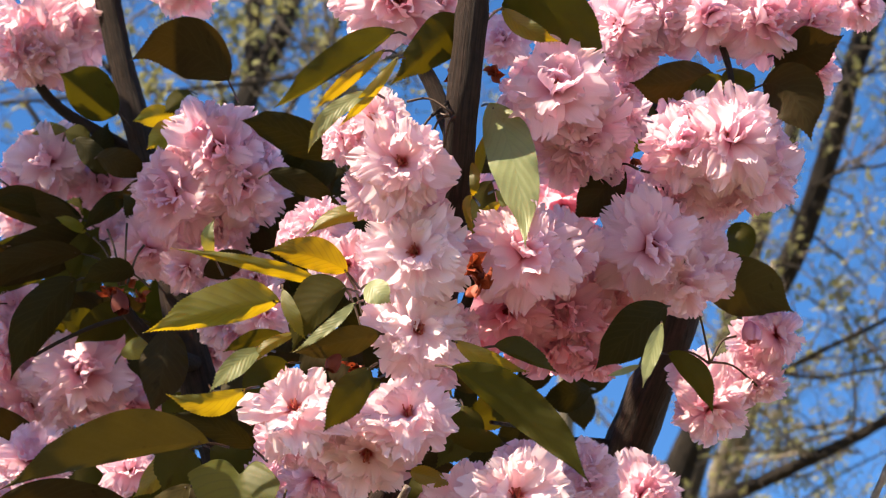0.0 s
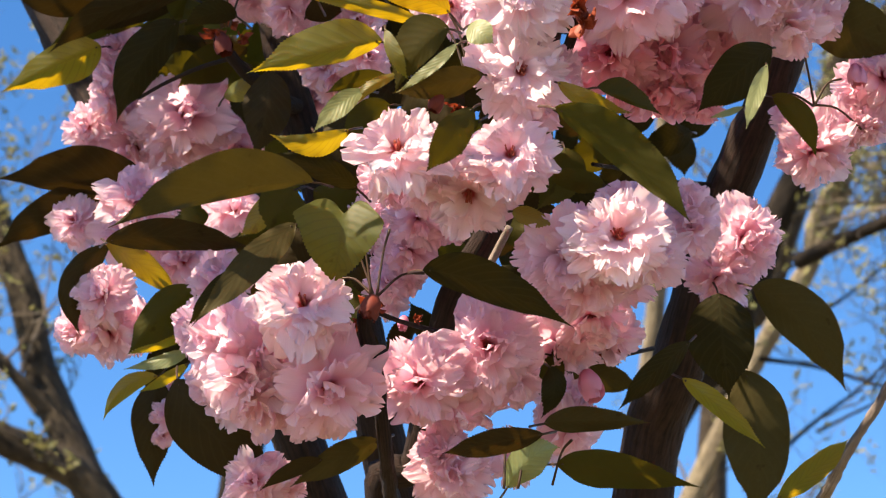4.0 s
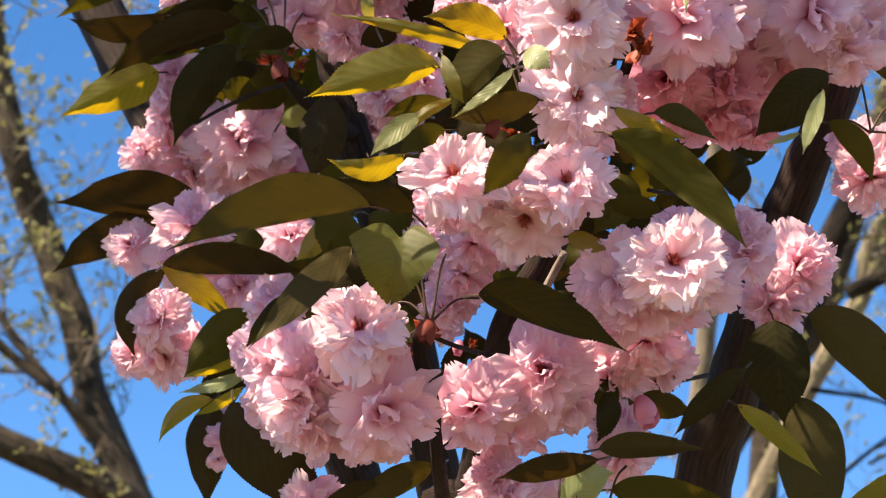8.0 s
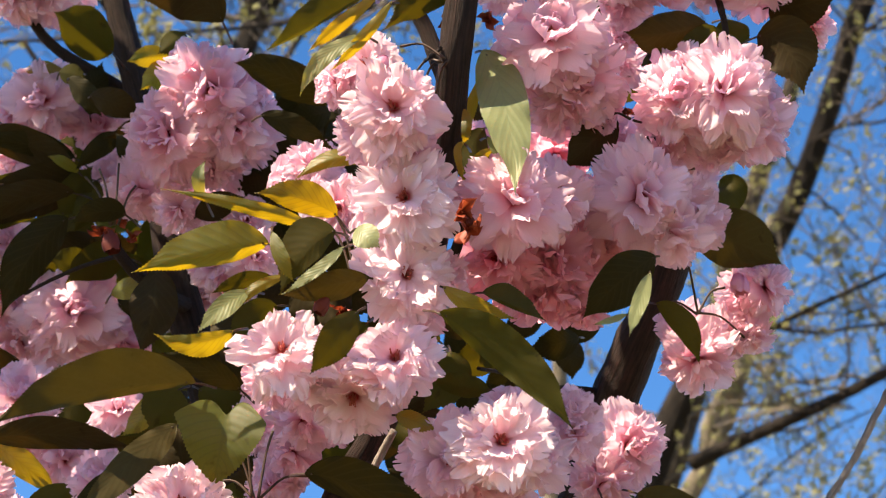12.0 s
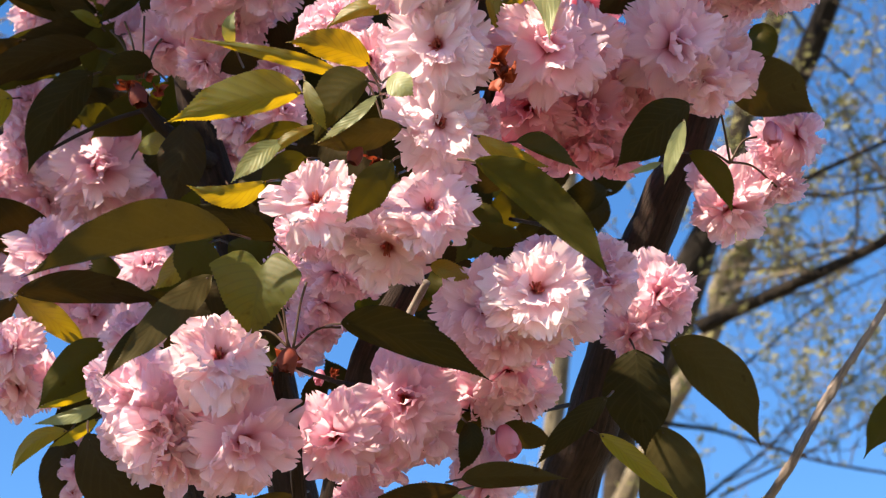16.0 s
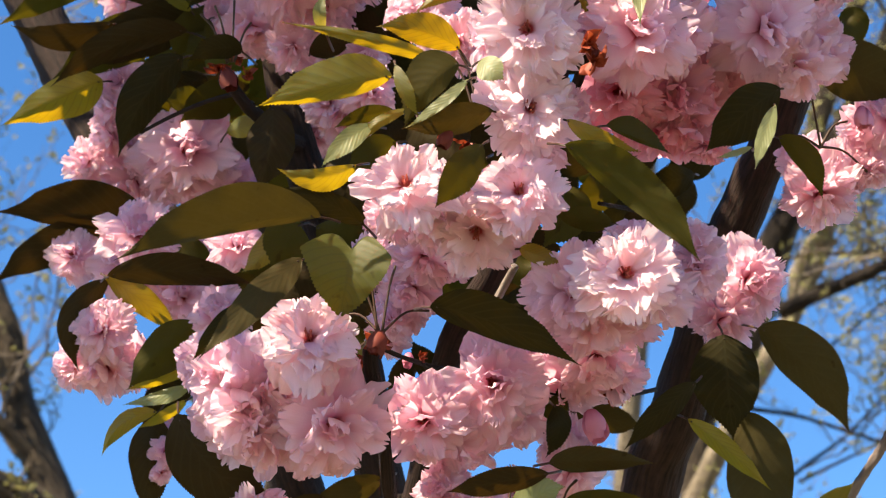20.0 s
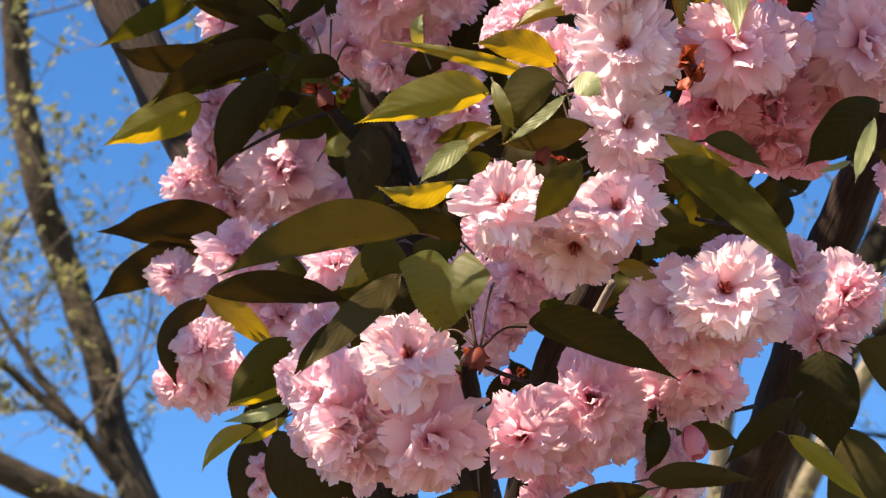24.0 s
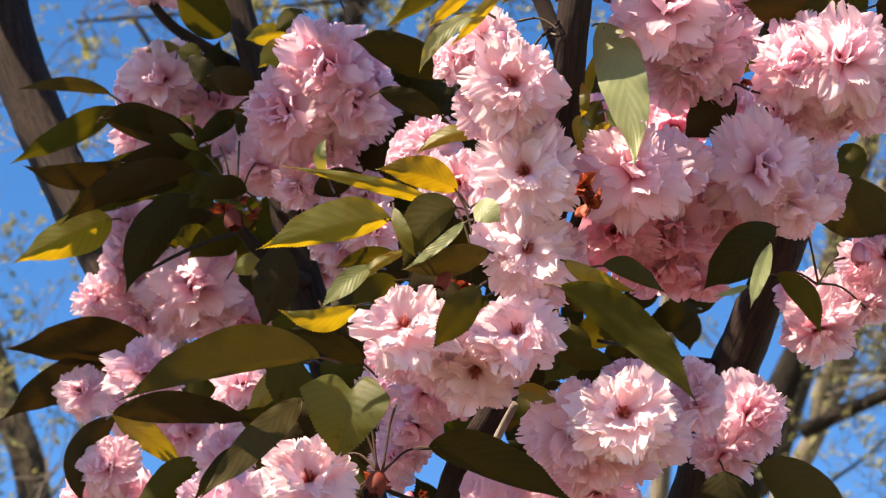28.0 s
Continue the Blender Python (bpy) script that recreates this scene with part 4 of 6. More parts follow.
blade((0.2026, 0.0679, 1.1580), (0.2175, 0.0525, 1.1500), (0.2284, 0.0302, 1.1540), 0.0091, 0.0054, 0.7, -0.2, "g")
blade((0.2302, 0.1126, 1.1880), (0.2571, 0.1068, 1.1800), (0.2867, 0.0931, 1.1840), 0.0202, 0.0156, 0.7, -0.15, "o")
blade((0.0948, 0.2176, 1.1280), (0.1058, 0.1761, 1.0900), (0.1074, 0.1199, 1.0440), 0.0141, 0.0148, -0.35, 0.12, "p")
blade((0.0937, 0.2022, 1.1380), (0.0875, 0.1796, 1.1300), (0.0803, 0.1617, 1.1340), 0.0027, 0.0043, 0.6, -0.3, "y")
blade((0.0379, 0.2491, 1.0680), (0.0056, 0.2254, 1.0600), (-0.0323, 0.2033, 1.0640), 0.0025, 0.0131, 0.75, -0.2, "g")
blade((0.0322, 0.2373, 1.0630), (0.0095, 0.2171, 1.0550), (-0.0078, 0.2026, 1.0590), 0.0037, 0.0037, 0.6, -0.3, "y")
blade((0.0392, 0.2318, 1.0580), (0.0222, 0.2083, 1.0500), (0.0050, 0.1910, 1.0540), 0.0031, 0.0034, 0.6, -0.3, "y")
blade((0.0237, 0.2114, 1.0530), (0.0004, 0.1961, 1.0450), (-0.0117, 0.1758, 1.0490), 0.0052, 0.0046, -0.5, 0.2, "p")
blade((-0.0416, 0.1890, 1.2080), (-0.0187, 0.1797, 1.2000), (0.0060, 0.1653, 1.2040), 0.0071, 0.0067, 0.8, -0.2, "d")
blade((0.0041, 0.1974, 1.2180), (-0.0301, 0.2152, 1.2100), (-0.0592, 0.2229, 1.2140), 0.0114, 0.0114, 0.8, -0.2, "d")
blade((0.0232, 0.1483, 1.1280), (0.0059, 0.1499, 1.1200), (-0.0171, 0.1377, 1.1240), 0.0049, 0.0066, -0.5, -0.6, "y")
blade((0.0093, 0.1114, 1.0680), (-0.0112, 0.1203, 1.0600), (-0.0371, 0.1234, 1.0640), 0.0075, 0.0103, 0.5, -0.3, "y")
blade((-0.0028, 0.1040, 1.0630), (-0.0380, 0.1146, 1.0550), (-0.0889, 0.1251, 1.0590), 0.0043, 0.0040, 0.3, -0.5, "y")
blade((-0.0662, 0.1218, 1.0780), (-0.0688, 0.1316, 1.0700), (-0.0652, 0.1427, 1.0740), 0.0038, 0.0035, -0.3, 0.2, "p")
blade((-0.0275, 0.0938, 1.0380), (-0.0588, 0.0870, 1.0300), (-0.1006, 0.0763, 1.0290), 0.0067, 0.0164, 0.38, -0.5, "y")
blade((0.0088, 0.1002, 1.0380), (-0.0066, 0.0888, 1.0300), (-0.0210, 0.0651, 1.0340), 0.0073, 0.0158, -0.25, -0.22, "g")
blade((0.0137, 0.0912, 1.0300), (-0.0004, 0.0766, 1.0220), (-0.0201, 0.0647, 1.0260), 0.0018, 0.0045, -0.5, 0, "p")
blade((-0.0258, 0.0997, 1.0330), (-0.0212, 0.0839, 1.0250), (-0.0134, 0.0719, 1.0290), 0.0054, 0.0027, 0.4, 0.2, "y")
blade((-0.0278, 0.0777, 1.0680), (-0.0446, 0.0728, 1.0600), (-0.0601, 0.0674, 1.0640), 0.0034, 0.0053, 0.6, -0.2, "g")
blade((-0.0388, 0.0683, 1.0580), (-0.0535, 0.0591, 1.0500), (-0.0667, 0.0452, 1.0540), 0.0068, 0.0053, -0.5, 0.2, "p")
blade((-0.0188, 0.0773, 1.0630), (-0.0355, 0.0694, 1.0550), (-0.0452, 0.0589, 1.0590), 0.0031, 0.0034, -0.4, -0.4, "y")
blade((0.0274, 0.0762, 1.0530), (0.0030, 0.0705, 1.0450), (-0.0227, 0.0658, 1.0490), 0.0083, 0.0077, 0.7, -0.2, "o")
blade((0.0209, 0.0561, 1.0240), (0.0086, 0.0392, 1.0160), (-0.0042, 0.0220, 1.0200), 0.0093, 0.0090, 0.6, -0.1, "g")
blade((-0.0489, 0.0475, 1.0780), (-0.0692, 0.0403, 1.0700), (-0.0929, 0.0450, 1.0740), 0.0082, 0.0047, 0.5, -0.3, "y")
blade((-0.0447, 0.0138, 1.0880), (-0.0651, 0.0258, 1.0800), (-0.0919, 0.0350, 1.0840), 0.0070, 0.0070, 0.7, -0.2, "d")
blade((-0.0498, 0.0003, 1.0430), (-0.0518, -0.0165, 1.0350), (-0.0560, -0.0364, 1.0390), 0.0238, 0.0286, 0.3, 0.4, "m", heart=True)
blade((-0.0777, -0.0051, 1.0590), (-0.1004, -0.0254, 1.0300), (-0.1281, -0.0582, 0.9990), 0.0109, 0.0073, -0.3, 0.1, "o")
blade((-0.1114, -0.0302, 1.0480), (-0.1224, -0.0450, 1.0400), (-0.1362, -0.0603, 1.0440), 0.0043, 0.0061, 0.6, -0.2, "d")
blade((-0.2443, 0.1213, 1.3780), (-0.2719, 0.1085, 1.3700), (-0.3141, 0.0875, 1.3640), 0.0153, 0.0153, 0.38, -0.5, "y")
blade((-0.1775, 0.1316, 1.3080), (-0.2023, 0.1026, 1.3000), (-0.2207, 0.0625, 1.3040), 0.0130, 0.0161, 0.6, -0.2, "d")
blade((-0.1794, 0.1534, 1.3480), (-0.2276, 0.1428, 1.3400), (-0.2748, 0.1136, 1.3440), 0.0087, 0.0126, 0.7, -0.2, "b")
blade((-0.2355, 0.1615, 1.3680), (-0.2687, 0.1511, 1.3600), (-0.3072, 0.1591, 1.3640), 0.0104, 0.0080, 0.7, -0.2, "b")
blade((-0.2488, 0.2093, 1.4280), (-0.2847, 0.1892, 1.4200), (-0.3311, 0.1655, 1.4240), 0.0092, 0.0100, 0.7, -0.2, "g")
blade((-0.1852, 0.1826, 1.3880), (-0.2184, 0.1910, 1.3800), (-0.2553, 0.1942, 1.3840), 0.0069, 0.0098, 0.7, -0.2, "d")
blade((-0.1794, 0.1694, 1.3680), (-0.1893, 0.1760, 1.3600), (-0.2010, 0.1806, 1.3640), 0.0040, 0.0040, 0.5, -0.3, "y")
blade((-0.1496, 0.1973, 1.3680), (-0.1649, 0.1865, 1.3600), (-0.1817, 0.1706, 1.3640), 0.0072, 0.0072, 0.6, -0.2, "d")
blade((-0.2516, 0.2168, 1.4080), (-0.2817, 0.2226, 1.4000), (-0.3226, 0.2192, 1.4040), 0.0045, 0.0054, 0.6, -0.2, "o")
blade((0.1710, -0.0519, 1.1680), (0.1721, -0.0807, 1.1600), (0.1762, -0.1162, 1.1640), 0.0205, 0.0212, 0.6, -0.15, "d")
blade((0.1935, -0.0483, 1.1780), (0.2232, -0.0725, 1.1700), (0.2492, -0.1132, 1.1740), 0.0186, 0.0131, 0.65, -0.15, "o")
blade((0.1876, -0.0999, 1.1780), (0.1948, -0.1440, 1.1700), (0.1917, -0.1915, 1.1740), 0.0207, 0.0207, 0.5, -0.15, "o")
blade((0.1401, -0.0972, 1.0980), (0.1616, -0.1140, 1.0900), (0.1869, -0.1374, 1.0940), 0.0061, 0.0055, 0.3, -0.3, "y")
blade((0.1436, -0.0756, 1.0880), (0.1221, -0.0922, 1.0800), (0.1022, -0.1136, 1.0840), 0.0080, 0.0073, 0.7, -0.2, "d")
blade((0.0597, -0.1209, 1.0830), (0.0848, -0.1180, 1.0750), (0.1202, -0.1206, 1.0790), 0.0079, 0.0076, 0.4, -0.2, "o")
blade((0.0585, -0.1237, 1.0580), (0.0286, -0.1279, 1.0500), (0.0020, -0.1335, 1.0540), 0.0080, 0.0080, 0.8, -0.2, "b")
blade((0.0661, -0.1421, 1.0680), (0.0977, -0.1438, 1.0600), (0.1468, -0.1554, 1.0640), 0.0100, 0.0125, 0.7, -0.2, "g")
blade((0.1991, -0.1722, 1.1280), (0.2216, -0.1529, 1.1200), (0.2413, -0.1362, 1.1240), 0.0089, 0.0089, 1.1, -0.1, "y")
blade((0.1634, 0.0911, 1.1680), (0.1778, 0.0835, 1.1600), (0.1903, 0.0733, 1.1640), 0.0137, 0.0137, 0.6, -0.2, "d")
blade((0.0780, -0.0941, 1.2080), (0.1023, -0.1054, 1.2000), (0.1257, -0.1109, 1.2040), 0.0099, 0.0099, 0.7, -0.2, "o")
blade((0.0640, -0.0903, 1.1080), (0.0668, -0.1033, 1.1000), (0.0590, -0.1201, 1.1040), 0.0065, 0.0078, 0.6, -0.2, "d")
blade((0.0821, 0.1784, 1.1030), (0.0831, 0.1657, 1.0950), (0.0810, 0.1561, 1.0990), 0.0032, 0.0029, 0.6, -0.3, "y")
blade((0.0992, 0.1539, 1.0980), (0.0901, 0.1477, 1.0900), (0.0832, 0.1405, 1.0940), 0.0029, 0.0026, 0.5, -0.3, "y")
blade((0.0823, 0.1573, 1.0980), (0.0778, 0.1488, 1.0900), (0.0844, 0.1281, 1.0940), 0.0022, 0.0022, 0.5, -0.3, "y")
blade((0.0957, 0.1618, 1.1030), (0.0999, 0.1525, 1.0950), (0.1050, 0.1415, 1.0990), 0.0023, 0.0023, -0.3, 0, "p")
# added just above a bud husk to shade it
blade((-0.1272, 0.1254, 1.2200), (-0.1424, 0.1267, 1.2120), (-0.1619, 0.1192, 1.2160), 0.0064, 0.0086, 0.7, -0.2, "d")
blade((-0.1717, -0.0778, 1.3280), (-0.1912, -0.1015, 1.3200), (-0.2051, -0.1400, 1.3240), 0.0148, 0.0132, 0.6, -0.2, "d")
blade((-0.0116, -0.0763, 1.2280), (-0.0237, -0.0758, 1.2200), (-0.0368, -0.0948, 1.2240), 0.0079, 0.0072, 0.6, -0.2, "b")
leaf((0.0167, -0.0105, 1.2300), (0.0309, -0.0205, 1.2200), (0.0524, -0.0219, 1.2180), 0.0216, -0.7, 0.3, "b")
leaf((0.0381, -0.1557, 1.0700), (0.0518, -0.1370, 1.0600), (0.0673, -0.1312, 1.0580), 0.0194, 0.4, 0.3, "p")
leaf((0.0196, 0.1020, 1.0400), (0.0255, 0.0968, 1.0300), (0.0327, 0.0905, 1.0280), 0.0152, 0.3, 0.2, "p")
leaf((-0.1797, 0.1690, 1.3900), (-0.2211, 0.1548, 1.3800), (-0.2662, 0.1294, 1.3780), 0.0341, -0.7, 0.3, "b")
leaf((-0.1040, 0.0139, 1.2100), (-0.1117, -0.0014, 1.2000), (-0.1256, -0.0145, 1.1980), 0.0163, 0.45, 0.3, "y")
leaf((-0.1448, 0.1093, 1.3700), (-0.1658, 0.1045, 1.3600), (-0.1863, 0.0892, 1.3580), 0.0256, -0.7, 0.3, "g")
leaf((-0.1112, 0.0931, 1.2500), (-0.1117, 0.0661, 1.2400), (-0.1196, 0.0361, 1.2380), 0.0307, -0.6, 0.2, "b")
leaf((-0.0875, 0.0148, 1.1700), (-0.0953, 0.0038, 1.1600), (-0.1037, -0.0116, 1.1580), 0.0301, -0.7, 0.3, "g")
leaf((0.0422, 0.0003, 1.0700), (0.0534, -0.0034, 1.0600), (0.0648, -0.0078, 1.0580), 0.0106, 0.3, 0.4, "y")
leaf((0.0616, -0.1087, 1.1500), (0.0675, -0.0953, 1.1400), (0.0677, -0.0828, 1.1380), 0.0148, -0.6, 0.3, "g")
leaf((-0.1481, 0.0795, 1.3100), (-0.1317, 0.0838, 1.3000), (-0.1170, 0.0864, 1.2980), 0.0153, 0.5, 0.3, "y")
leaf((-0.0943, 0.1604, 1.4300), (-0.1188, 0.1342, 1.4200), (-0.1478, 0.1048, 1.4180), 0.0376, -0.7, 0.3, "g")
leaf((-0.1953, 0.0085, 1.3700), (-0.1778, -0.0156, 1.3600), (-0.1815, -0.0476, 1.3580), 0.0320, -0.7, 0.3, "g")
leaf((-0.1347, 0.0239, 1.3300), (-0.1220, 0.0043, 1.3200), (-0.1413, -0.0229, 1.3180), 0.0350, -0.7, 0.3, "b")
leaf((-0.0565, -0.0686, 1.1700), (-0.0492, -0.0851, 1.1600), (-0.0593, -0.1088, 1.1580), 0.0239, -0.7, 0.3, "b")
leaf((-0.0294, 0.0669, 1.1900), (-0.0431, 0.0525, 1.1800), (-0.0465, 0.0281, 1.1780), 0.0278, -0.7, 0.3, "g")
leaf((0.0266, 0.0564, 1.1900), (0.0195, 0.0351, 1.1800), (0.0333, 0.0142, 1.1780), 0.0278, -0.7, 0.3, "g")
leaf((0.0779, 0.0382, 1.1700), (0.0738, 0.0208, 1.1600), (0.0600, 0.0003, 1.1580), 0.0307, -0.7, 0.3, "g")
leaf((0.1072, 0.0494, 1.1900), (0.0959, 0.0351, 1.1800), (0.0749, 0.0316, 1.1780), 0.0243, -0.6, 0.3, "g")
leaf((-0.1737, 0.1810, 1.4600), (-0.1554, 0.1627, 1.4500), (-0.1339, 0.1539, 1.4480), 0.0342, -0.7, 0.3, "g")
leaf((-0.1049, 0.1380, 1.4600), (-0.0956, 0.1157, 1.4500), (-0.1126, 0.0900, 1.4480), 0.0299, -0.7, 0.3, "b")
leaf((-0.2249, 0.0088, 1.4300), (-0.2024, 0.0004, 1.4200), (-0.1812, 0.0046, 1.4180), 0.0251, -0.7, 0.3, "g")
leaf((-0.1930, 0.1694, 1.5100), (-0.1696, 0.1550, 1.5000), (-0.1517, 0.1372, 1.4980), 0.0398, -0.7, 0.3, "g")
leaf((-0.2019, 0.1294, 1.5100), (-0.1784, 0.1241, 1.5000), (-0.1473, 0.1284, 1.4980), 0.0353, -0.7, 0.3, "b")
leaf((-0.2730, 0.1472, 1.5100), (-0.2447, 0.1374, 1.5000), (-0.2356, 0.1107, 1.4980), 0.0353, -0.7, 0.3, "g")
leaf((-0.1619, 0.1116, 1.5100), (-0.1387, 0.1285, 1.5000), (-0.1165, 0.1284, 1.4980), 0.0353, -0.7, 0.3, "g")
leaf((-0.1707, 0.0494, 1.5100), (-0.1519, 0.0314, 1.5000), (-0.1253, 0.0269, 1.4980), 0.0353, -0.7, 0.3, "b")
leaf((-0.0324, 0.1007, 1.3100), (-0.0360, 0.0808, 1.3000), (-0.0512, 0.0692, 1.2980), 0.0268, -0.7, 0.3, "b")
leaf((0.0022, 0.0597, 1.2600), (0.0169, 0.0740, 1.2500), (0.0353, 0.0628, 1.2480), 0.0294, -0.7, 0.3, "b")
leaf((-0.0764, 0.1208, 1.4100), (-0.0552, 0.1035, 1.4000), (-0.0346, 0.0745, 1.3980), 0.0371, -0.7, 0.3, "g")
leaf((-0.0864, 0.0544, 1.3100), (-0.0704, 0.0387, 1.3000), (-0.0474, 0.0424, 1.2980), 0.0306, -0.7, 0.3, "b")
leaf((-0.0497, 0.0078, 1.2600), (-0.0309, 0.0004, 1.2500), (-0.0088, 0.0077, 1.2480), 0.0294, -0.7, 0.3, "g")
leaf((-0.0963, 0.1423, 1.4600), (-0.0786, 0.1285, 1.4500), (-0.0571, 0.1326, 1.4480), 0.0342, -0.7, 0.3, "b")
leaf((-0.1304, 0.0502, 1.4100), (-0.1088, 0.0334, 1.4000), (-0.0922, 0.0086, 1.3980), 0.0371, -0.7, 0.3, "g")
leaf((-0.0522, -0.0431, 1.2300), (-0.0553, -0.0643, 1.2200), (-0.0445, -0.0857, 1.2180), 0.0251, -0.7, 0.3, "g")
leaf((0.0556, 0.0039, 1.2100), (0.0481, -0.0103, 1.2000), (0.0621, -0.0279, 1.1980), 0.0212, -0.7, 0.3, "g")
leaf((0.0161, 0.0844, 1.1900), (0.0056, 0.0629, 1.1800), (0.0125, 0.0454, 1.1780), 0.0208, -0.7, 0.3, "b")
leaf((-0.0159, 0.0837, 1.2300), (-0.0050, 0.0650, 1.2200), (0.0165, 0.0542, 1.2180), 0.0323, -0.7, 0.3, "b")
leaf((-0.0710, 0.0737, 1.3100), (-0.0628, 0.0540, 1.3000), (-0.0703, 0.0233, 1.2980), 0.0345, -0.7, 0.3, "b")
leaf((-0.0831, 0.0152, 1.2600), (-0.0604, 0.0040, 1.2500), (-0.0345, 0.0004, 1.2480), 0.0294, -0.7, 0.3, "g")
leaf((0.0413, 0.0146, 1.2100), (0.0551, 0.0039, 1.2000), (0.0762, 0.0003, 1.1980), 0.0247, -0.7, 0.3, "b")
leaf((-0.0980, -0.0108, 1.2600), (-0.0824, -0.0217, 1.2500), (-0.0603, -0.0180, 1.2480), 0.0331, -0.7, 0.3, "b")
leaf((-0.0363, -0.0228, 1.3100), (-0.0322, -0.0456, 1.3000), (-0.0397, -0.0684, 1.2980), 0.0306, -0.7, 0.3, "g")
leaf((0.3690, -0.0790, 1.2100), (0.3399, -0.0943, 1.2000), (0.3190, -0.1232, 1.1980), 0.0269, -0.6, 0.3, "g")
leaf((-0.2543, 0.1980, 1.3900), (-0.2151, 0.1893, 1.3800), (-0.1783, 0.1715, 1.3780), 0.0252, -0.7, 0.3, "b")
leaf((-0.1916, 0.1662, 1.3900), (-0.2356, 0.1488, 1.3800), (-0.2804, 0.1220, 1.3780), 0.0341, -0.7, 0.3, "g")
leaf((-0.2322, 0.2505, 1.4300), (-0.2134, 0.2509, 1.4200), (-0.1939, 0.2462, 1.4180), 0.0167, 0.1, 0.4, "y")
leaf((-0.0862, 0.1943, 1.3700), (-0.1236, 0.1994, 1.3600), (-0.1613, 0.1927, 1.3580), 0.0240, -0.7, 0.3, "b")
leaf((0.0783, 0.2667, 1.1100), (0.0616, 0.2487, 1.1000), (0.0348, 0.2227, 1.0980), 0.0246, -0.6, 0.3, "g")
leaf((0.1018, 0.2726, 1.1100), (0.1349, 0.2660, 1.1000), (0.1625, 0.2330, 1.0980), 0.0298, -0.7, 0.2, "g")
leaf((0.1020, 0.2699, 1.1040), (0.1149, 0.2553, 1.0940), (0.1344, 0.2467, 1.0920), 0.0110, -0.6, 0.2, "y")
leaf((0.2327, 0.2404, 1.1500), (0.2071, 0.2306, 1.1400), (0.1806, 0.2312, 1.1380), 0.0262, -0.55, 0.3, "b")
leaf((0.2473, 0.2334, 1.1600), (0.2295, 0.2264, 1.1500), (0.2132, 0.2191, 1.1480), 0.0203, -0.7, 0.3, "g")
leaf((0.2646, 0.2320, 1.1500), (0.2812, 0.2216, 1.1400), (0.2905, 0.1940, 1.1380), 0.0349, -0.86, 0.1, "b")
leaf((0.1781, 0.1804, 1.1500), (0.1613, 0.1639, 1.1400), (0.1446, 0.1481, 1.1380), 0.0269, -0.7, 0.3, "b")
leaf((0.2766, 0.2548, 1.1700), (0.2957, 0.2537, 1.1600), (0.3183, 0.2638, 1.1580), 0.0287, -0.75, 0.3, "b")
leaf((-0.0693, 0.2565, 1.2500), (-0.0962, 0.2766, 1.2400), (-0.1328, 0.2675, 1.2380), 0.0343, -0.8, 0.2, "b")
leaf((-0.1569, 0.2566, 1.3700), (-0.1778, 0.2714, 1.3600), (-0.1976, 0.2835, 1.3580), 0.0336, -0.75, 0.3, "g")
leaf((-0.1125, 0.2506, 1.3500), (-0.1274, 0.2490, 1.3400), (-0.1430, 0.2448, 1.3380), 0.0158, -0.2, 0.3, "y")
leaf((-0.1105, 0.2425, 1.3500), (-0.1214, 0.2349, 1.3400), (-0.1331, 0.2246, 1.3380), 0.0197, -0.4, 0.3, "y")
leaf((-0.1044, 0.2689, 1.3500), (-0.1115, 0.2590, 1.3400), (-0.1212, 0.2506, 1.3380), 0.0174, 0.2, 0.3, "g")
leaf((-0.1953, 0.2426, 1.3700), (-0.1837, 0.2388, 1.3600), (-0.1734, 0.2343, 1.3580), 0.0144, -0.4, 0.3, "g")
leaf((0.2517, 0.2501, 1.1900), (0.2566, 0.2372, 1.1800), (0.2630, 0.2259, 1.1780), 0.0208, -0.4, 0.3, "g")
leaf((-0.1742, 0.1128, 1.4100), (-0.1483, 0.0994, 1.4000), (-0.1235, 0.1113, 1.3980), 0.0330, -0.7, 0.3, "g")
leaf((-0.0720, 0.1679, 1.4300), (-0.0547, 0.1455, 1.4200), (-0.0339, 0.1282, 1.4180), 0.0335, -0.7, 0.3, "b")
leaf((-0.1125, 0.0788, 1.4100), (-0.0910, 0.0945, 1.4000), (-0.0744, 0.1106, 1.3980), 0.0289, -0.7, 0.3, "g")
leaf((0.1006, 0.1820, 1.2100), (0.0923, 0.1590, 1.2000), (0.0989, 0.1372, 1.1980), 0.0212, -0.6, 0.3, "g")
leaf((0.2022, 0.1880, 1.2600), (0.2076, 0.1639, 1.2500), (0.1918, 0.1450, 1.2480), 0.0294, -0.7, 0.3, "b")
leaf((0.2097, 0.2396, 1.2500), (0.2002, 0.2190, 1.2400), (0.1882, 0.2000, 1.2380), 0.0219, -0.7, 0.3, "g")
leaf((0.1819, 0.2945, 1.2900), (0.1995, 0.2725, 1.2800), (0.2023, 0.2409, 1.2780), 0.0264, -0.6, 0.3, "b")
leaf((0.2677, 0.1603, 1.2900), (0.2732, 0.1475, 1.2800), (0.2606, 0.1283, 1.2780), 0.0226, -0.7, 0.3, "g")
leaf((-0.1982, 0.1510, 1.4600), (-0.2136, 0.1375, 1.4500), (-0.2302, 0.1418, 1.4480), 0.0299, -0.7, 0.3, "g")
leaf((0.0738, 0.0460, 1.2300), (0.0519, 0.0497, 1.2200), (0.0372, 0.0320, 1.2180), 0.0251, -0.7, 0.3, "g")
leaf((-0.1865, 0.0964, 1.4100), (-0.2096, 0.1002, 1.4000), (-0.2295, 0.0881, 1.3980), 0.0247, -0.7, 0.3, "g")
